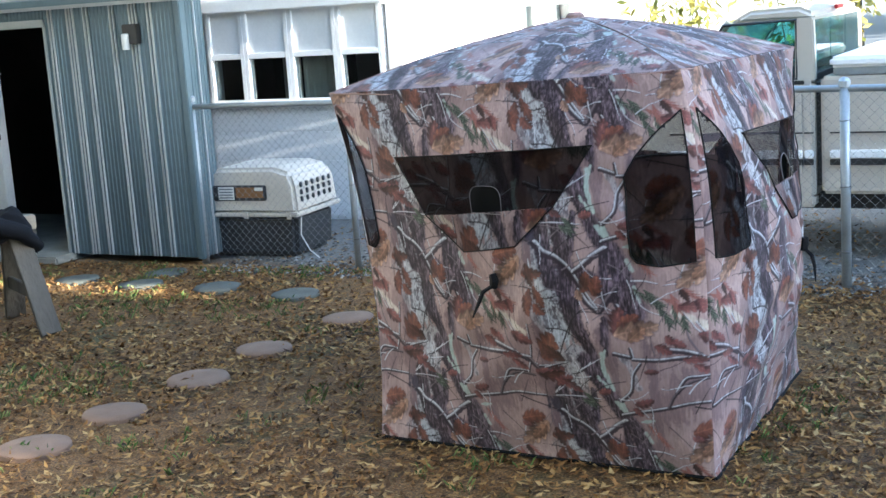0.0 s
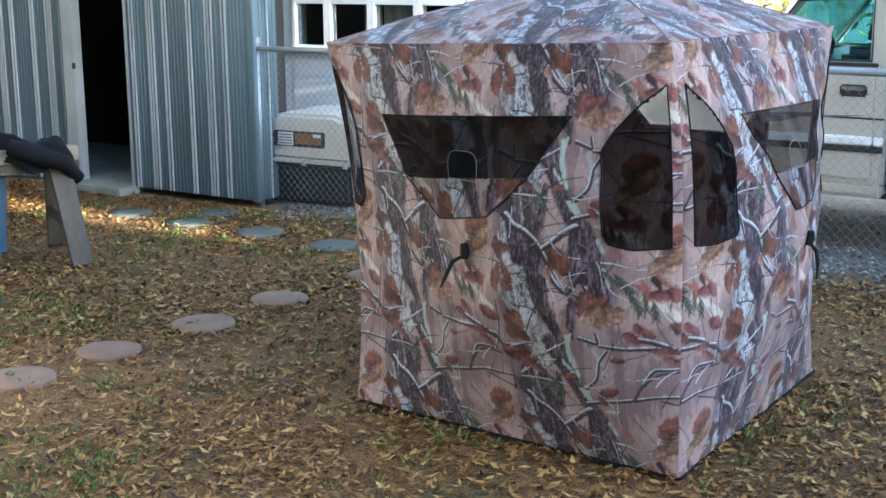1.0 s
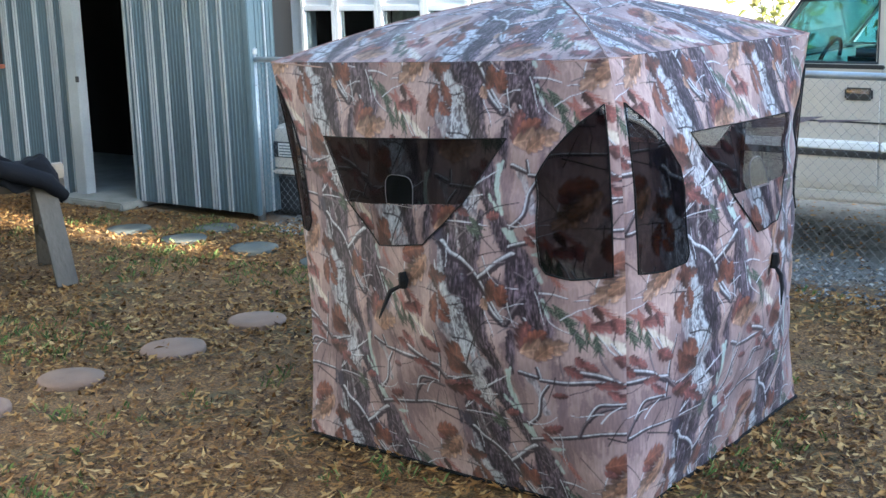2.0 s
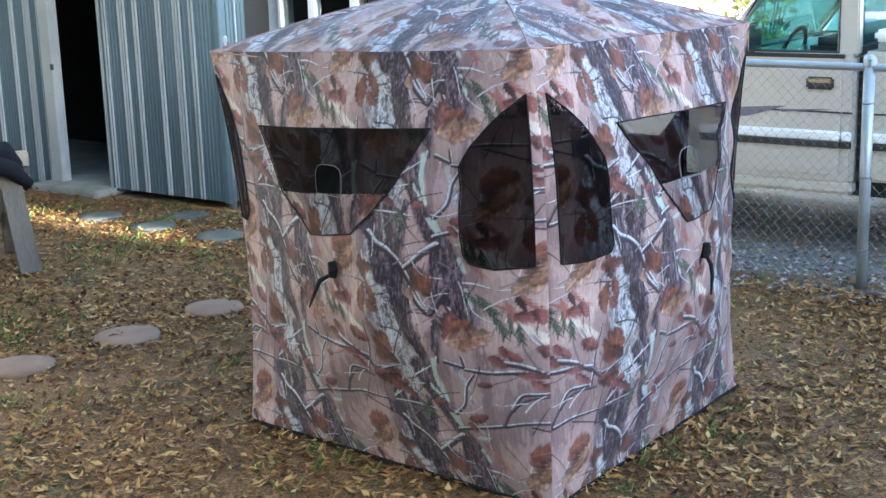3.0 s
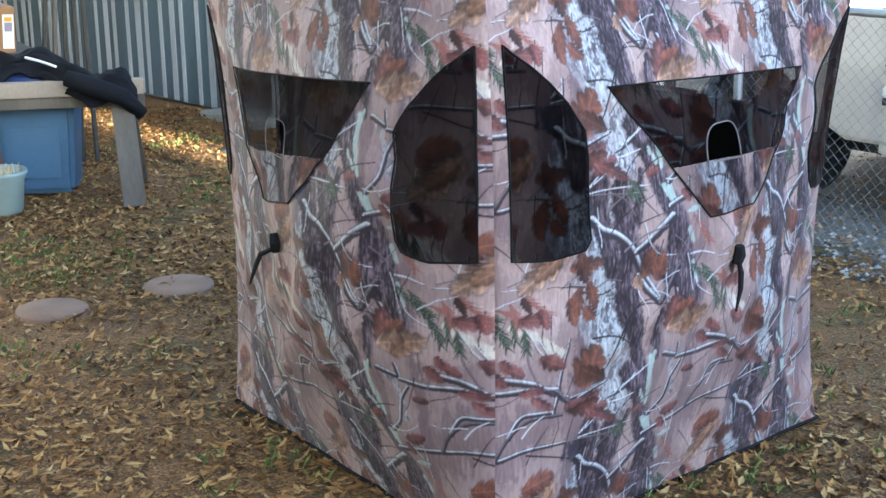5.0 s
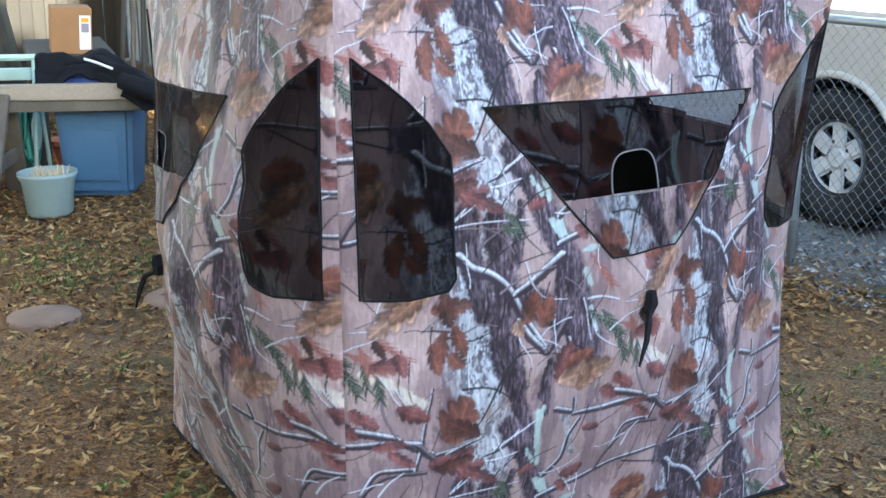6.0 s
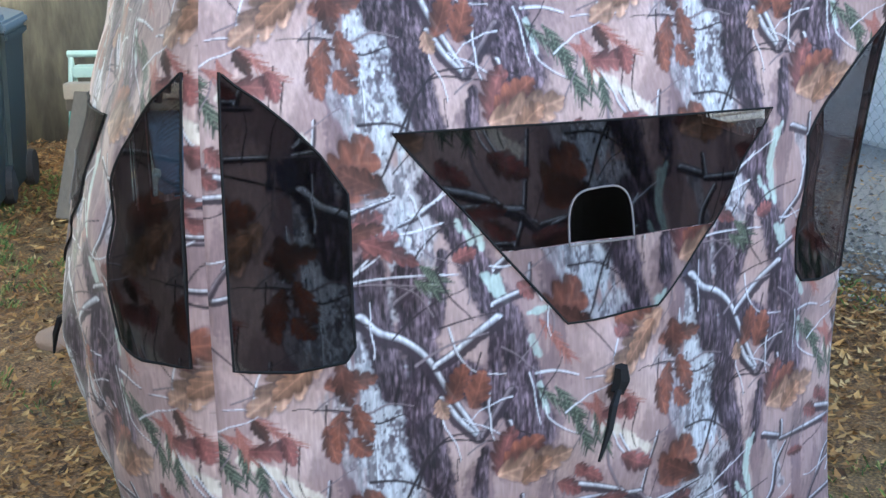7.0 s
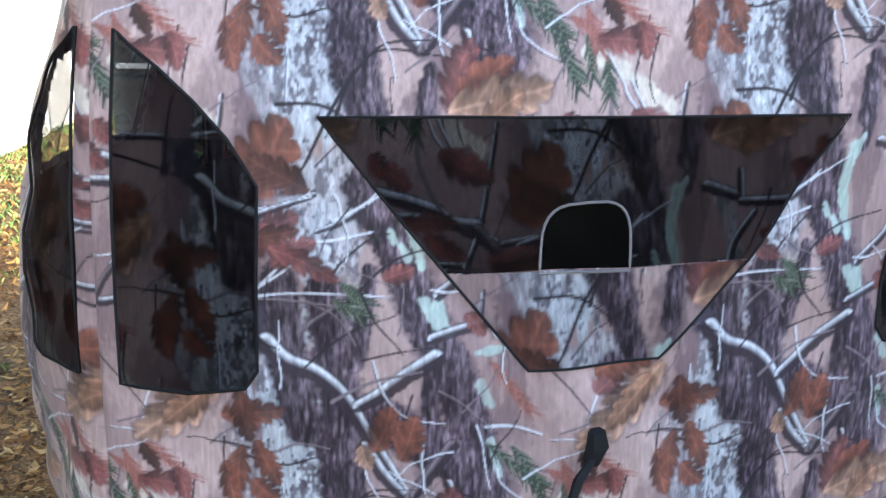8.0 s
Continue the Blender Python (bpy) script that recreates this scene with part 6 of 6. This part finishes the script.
def build_stones():
    for k, (x, y, kind) in enumerate(SPOTS):
        rng = random.Random(k)
        r = 0.158 + 0.01 * rng.random()
        s = thing("stepping_stone", pose(x, y, ground_height(x, y) - 0.022, rng.uniform(-1, 1), rng.uniform(-1, 1), rng.uniform(0, 360)),
                  "round tan concrete stepping stone set in leaf litter" if not kind else "round grey-green concrete stepping stone near the shed", "stepping stone", group="stepping stones")
        bm = lathe([(r * 0.98, -0.03), (r, 0.0), (r, 0.026), (r * 0.97, 0.036), (r * 0.5, 0.039), (0.0, 0.04)], 40)
        for v in bm.verts:
            v.co.xy *= 1 + 0.02 * noise.noise((v.co.x * 9, v.co.y * 9, k))
            v.co.z += 0.003 * noise.noise((v.co.x * 12, v.co.y * 12, k))
        part("slab", bm, GREYSTONE if kind else SANDSTONE, s, smooth=True)


build_stones()


# ---------------------------------------------------------------- fallen leaves, grass, gravel
def island_material(name, stops, rough=0.8):
    m = bpy.data.materials.new(name)
    m.use_nodes = True
    N, L = m.node_tree.nodes, m.node_tree.links
    geo, r = N.new("ShaderNodeNewGeometry"), N.new("ShaderNodeValToRGB")
    while len(r.color_ramp.elements) < len(stops):
        r.color_ramp.elements.new(0.5)
    for e, (p, c) in zip(r.color_ramp.elements, stops):
        e.position, e.color = p, (*c, 1)
    L.new(geo.outputs["Random Per Island"], r.inputs["Fac"])
    L.new(r.outputs["Color"], N["Principled BSDF"].inputs["Base Color"])
    N["Principled BSDF"].inputs["Roughness"].default_value = rough
    N["Principled BSDF"].inputs["Specular IOR Level"].default_value = 0.25
    return m


DRYLEAF = island_material("dry_leaves", ((0.0, (0.024, 0.012, 0.005)), (0.3, (0.115, 0.054, 0.016)), (0.6, (0.21, 0.105, 0.031)), (0.85, (0.29, 0.165, 0.053)), (1.0, (0.38, 0.26, 0.11))))
GRASS = island_material("thin_grass", ((0.0, (0.03, 0.06, 0.015)), (0.6, (0.08, 0.13, 0.03)), (1.0, (0.2, 0.2, 0.07))))
PEBBLE = island_material("crushed_stone", ((0.0, (0.035, 0.035, 0.035)), (0.6, (0.13, 0.13, 0.125)), (1.0, (0.34, 0.34, 0.32))), 0.9)


def scatter_leaves(n=190000, thin=60000):
    """A dense carpet round the blind that thins out towards the far yard."""
    g = np.random.RandomState(5)
    fx, fy = g.normal(-1.0, 5.5, thin), g.normal(4.0, 5.0, thin)
    far = (fx < -6.5) | (fx > 4.6) | (fy < 1.2)
    x, y = np.concatenate([g.uniform(-6.5, 4.6, n), fx[far]]), np.concatenate([g.uniform(1.2, 11.2, n), fy[far]])
    n = len(x)
    e, nn = x * 0.884 - y * 0.467, x * 0.467 + y * 0.884
    patch = np.array([noise.noise((a * 0.9, b * 0.9, 2)) for a, b in zip(x, y)])
    bx, by = (x - 0.67) * 0.855 - (y - 5.81) * 0.519, (x - 0.67) * 0.519 + (y - 5.81) * 0.855
    ok = (patch + g.uniform(-0.5, 0.7, n) > -0.25) & ~((np.abs(bx) < 0.74) & (np.abs(by) < 0.74)) & ((nn < 7.95) | (g.rand(n) < 0.12)) & ((nn < 8.0) | (e > -6.2)) & ~((e < -5.0) & (nn < 4.6) & (g.rand(n) < 0.3))
    for sx, sy, _ in SPOTS:                                 # the stones are kept clear
        ok &= (np.hypot(x - sx, y - sy) > 0.165) | (g.rand(n) < 0.04)
    x, y = x[ok], y[ok]
    n = len(x)
    z = np.array([ground_height(a, b) for a, b in zip(x, y)]) - 0.008 + g.uniform(0, 0.022, n)
    a, ln, wd = g.uniform(0, math.tau, n), g.uniform(0.014, 0.038, n), g.uniform(0.005, 0.013, n)
    pitch, curl = g.normal(0, 0.3, n), g.uniform(-0.004, 0.012, n)
    dx, dy, dz = np.cos(a) * np.cos(pitch), np.sin(a) * np.cos(pitch), np.sin(pitch)
    sx, sy = -np.sin(a), np.cos(a)
    tilt = g.normal(0, 0.35, n)
    P = lambda l, w, h: np.stack([x + dx * l * ln + sx * w * wd, y + dy * l * ln + sy * w * wd, np.maximum(z, z + dz * l * ln + w * wd * tilt + h)], 1)
    co = np.stack([P(-1, 0, curl), P(-0.1, 1, 0), P(1, 0, curl), P(-0.1, -1, 0), P(-0.1, 0, -0.003 * np.ones(n))], 1).reshape(-1, 3)
    base = np.arange(n)[:, None] * 5
    f = np.concatenate([base + np.array(t) for t in ((0, 4, 1), (4, 2, 1), (0, 3, 4), (4, 3, 2))], 0)
    me = bpy.data.meshes.new("fallen_leaves")
    me.from_pydata(co.tolist(), [], f.tolist())
    me.materials.append(DRYLEAF)
    tagged(new("fallen_leaves", me), "carpet of small dry brown fallen leaves", "leaves", kind="stuff")


def scatter_grass():
    g = np.random.RandomState(8)
    co, f = [], []
    for _ in range(11000):
        x, y = g.uniform(-6.5, 4.2), g.uniform(3, 10.5)
        lawn = x * 0.884 - y * 0.467 < -4.9 and x * 0.467 + y * 0.884 < 4.6
        if noise.noise((x * 1.1, y * 1.1, 7)) < 0.12 + g.uniform(-0.1, 0.35) and not lawn or x * 0.467 + y * 0.884 > 8.0 or (abs((x - 0.67) * 0.855 - (y - 5.81) * 0.519) < 0.8 and abs((x - 0.67) * 0.519 + (y - 5.81) * 0.855) < 0.8):
            continue
        z = ground_height(x, y) - 0.012
        for _ in range(12 if lawn else 8):
            a, h = g.uniform(0, math.tau), g.uniform(0.015, 0.05)
            bx, by = x + g.normal(0, 0.02), y + g.normal(0, 0.02)
            lx, ly = math.cos(a) * h * 0.7, math.sin(a) * h * 0.7
            k = len(co)
            co += [(bx - 0.002, by, z), (bx + 0.002, by, z), (bx + lx * 0.5, by + ly * 0.5, z + h * 0.8), (bx + lx, by + ly, z + h)]
            f += [(k, k + 1, k + 2), (k + 1, k + 3, k + 2)]
    me = bpy.data.meshes.new("grass")
    me.from_pydata(co, [], f)
    me.materials.append(GRASS)
    tagged(new("grass", me), "sparse low tufts of green grass", "grass", kind="stuff")


def scatter_gravel(n=5200):
    g = np.random.RandomState(9)
    co, f = [], []
    for _ in range(n):
        e, nn = g.uniform(-6.2, 1.5), 7.75 + abs(g.normal(0, 0.55))
        x, y = yard(e, nn)
        r = g.uniform(0.006, 0.022)
        z = ground_height(x, y) - 0.01
        k = len(co)
        a = g.uniform(0, math.tau)
        co += [(x + r * math.cos(a + t), y + r * math.sin(a + t) * 0.8, z + r * g.uniform(0.1, 0.4)) for t in (0, 1.6, 3.2, 4.7)] + [(x, y, z + r * 0.9)]
        f += [(k, k + 1, k + 4), (k + 1, k + 2, k + 4), (k + 2, k + 3, k + 4), (k + 3, k, k + 4)]
    me = bpy.data.meshes.new("gravel")
    me.from_pydata(co, [], f)
    me.materials.append(PEBBLE)
    tagged(new("gravel", me), "loose grey crushed stone along the fence", "gravel", kind="stuff")


scatter_leaves()
scatter_grass()
scatter_gravel()
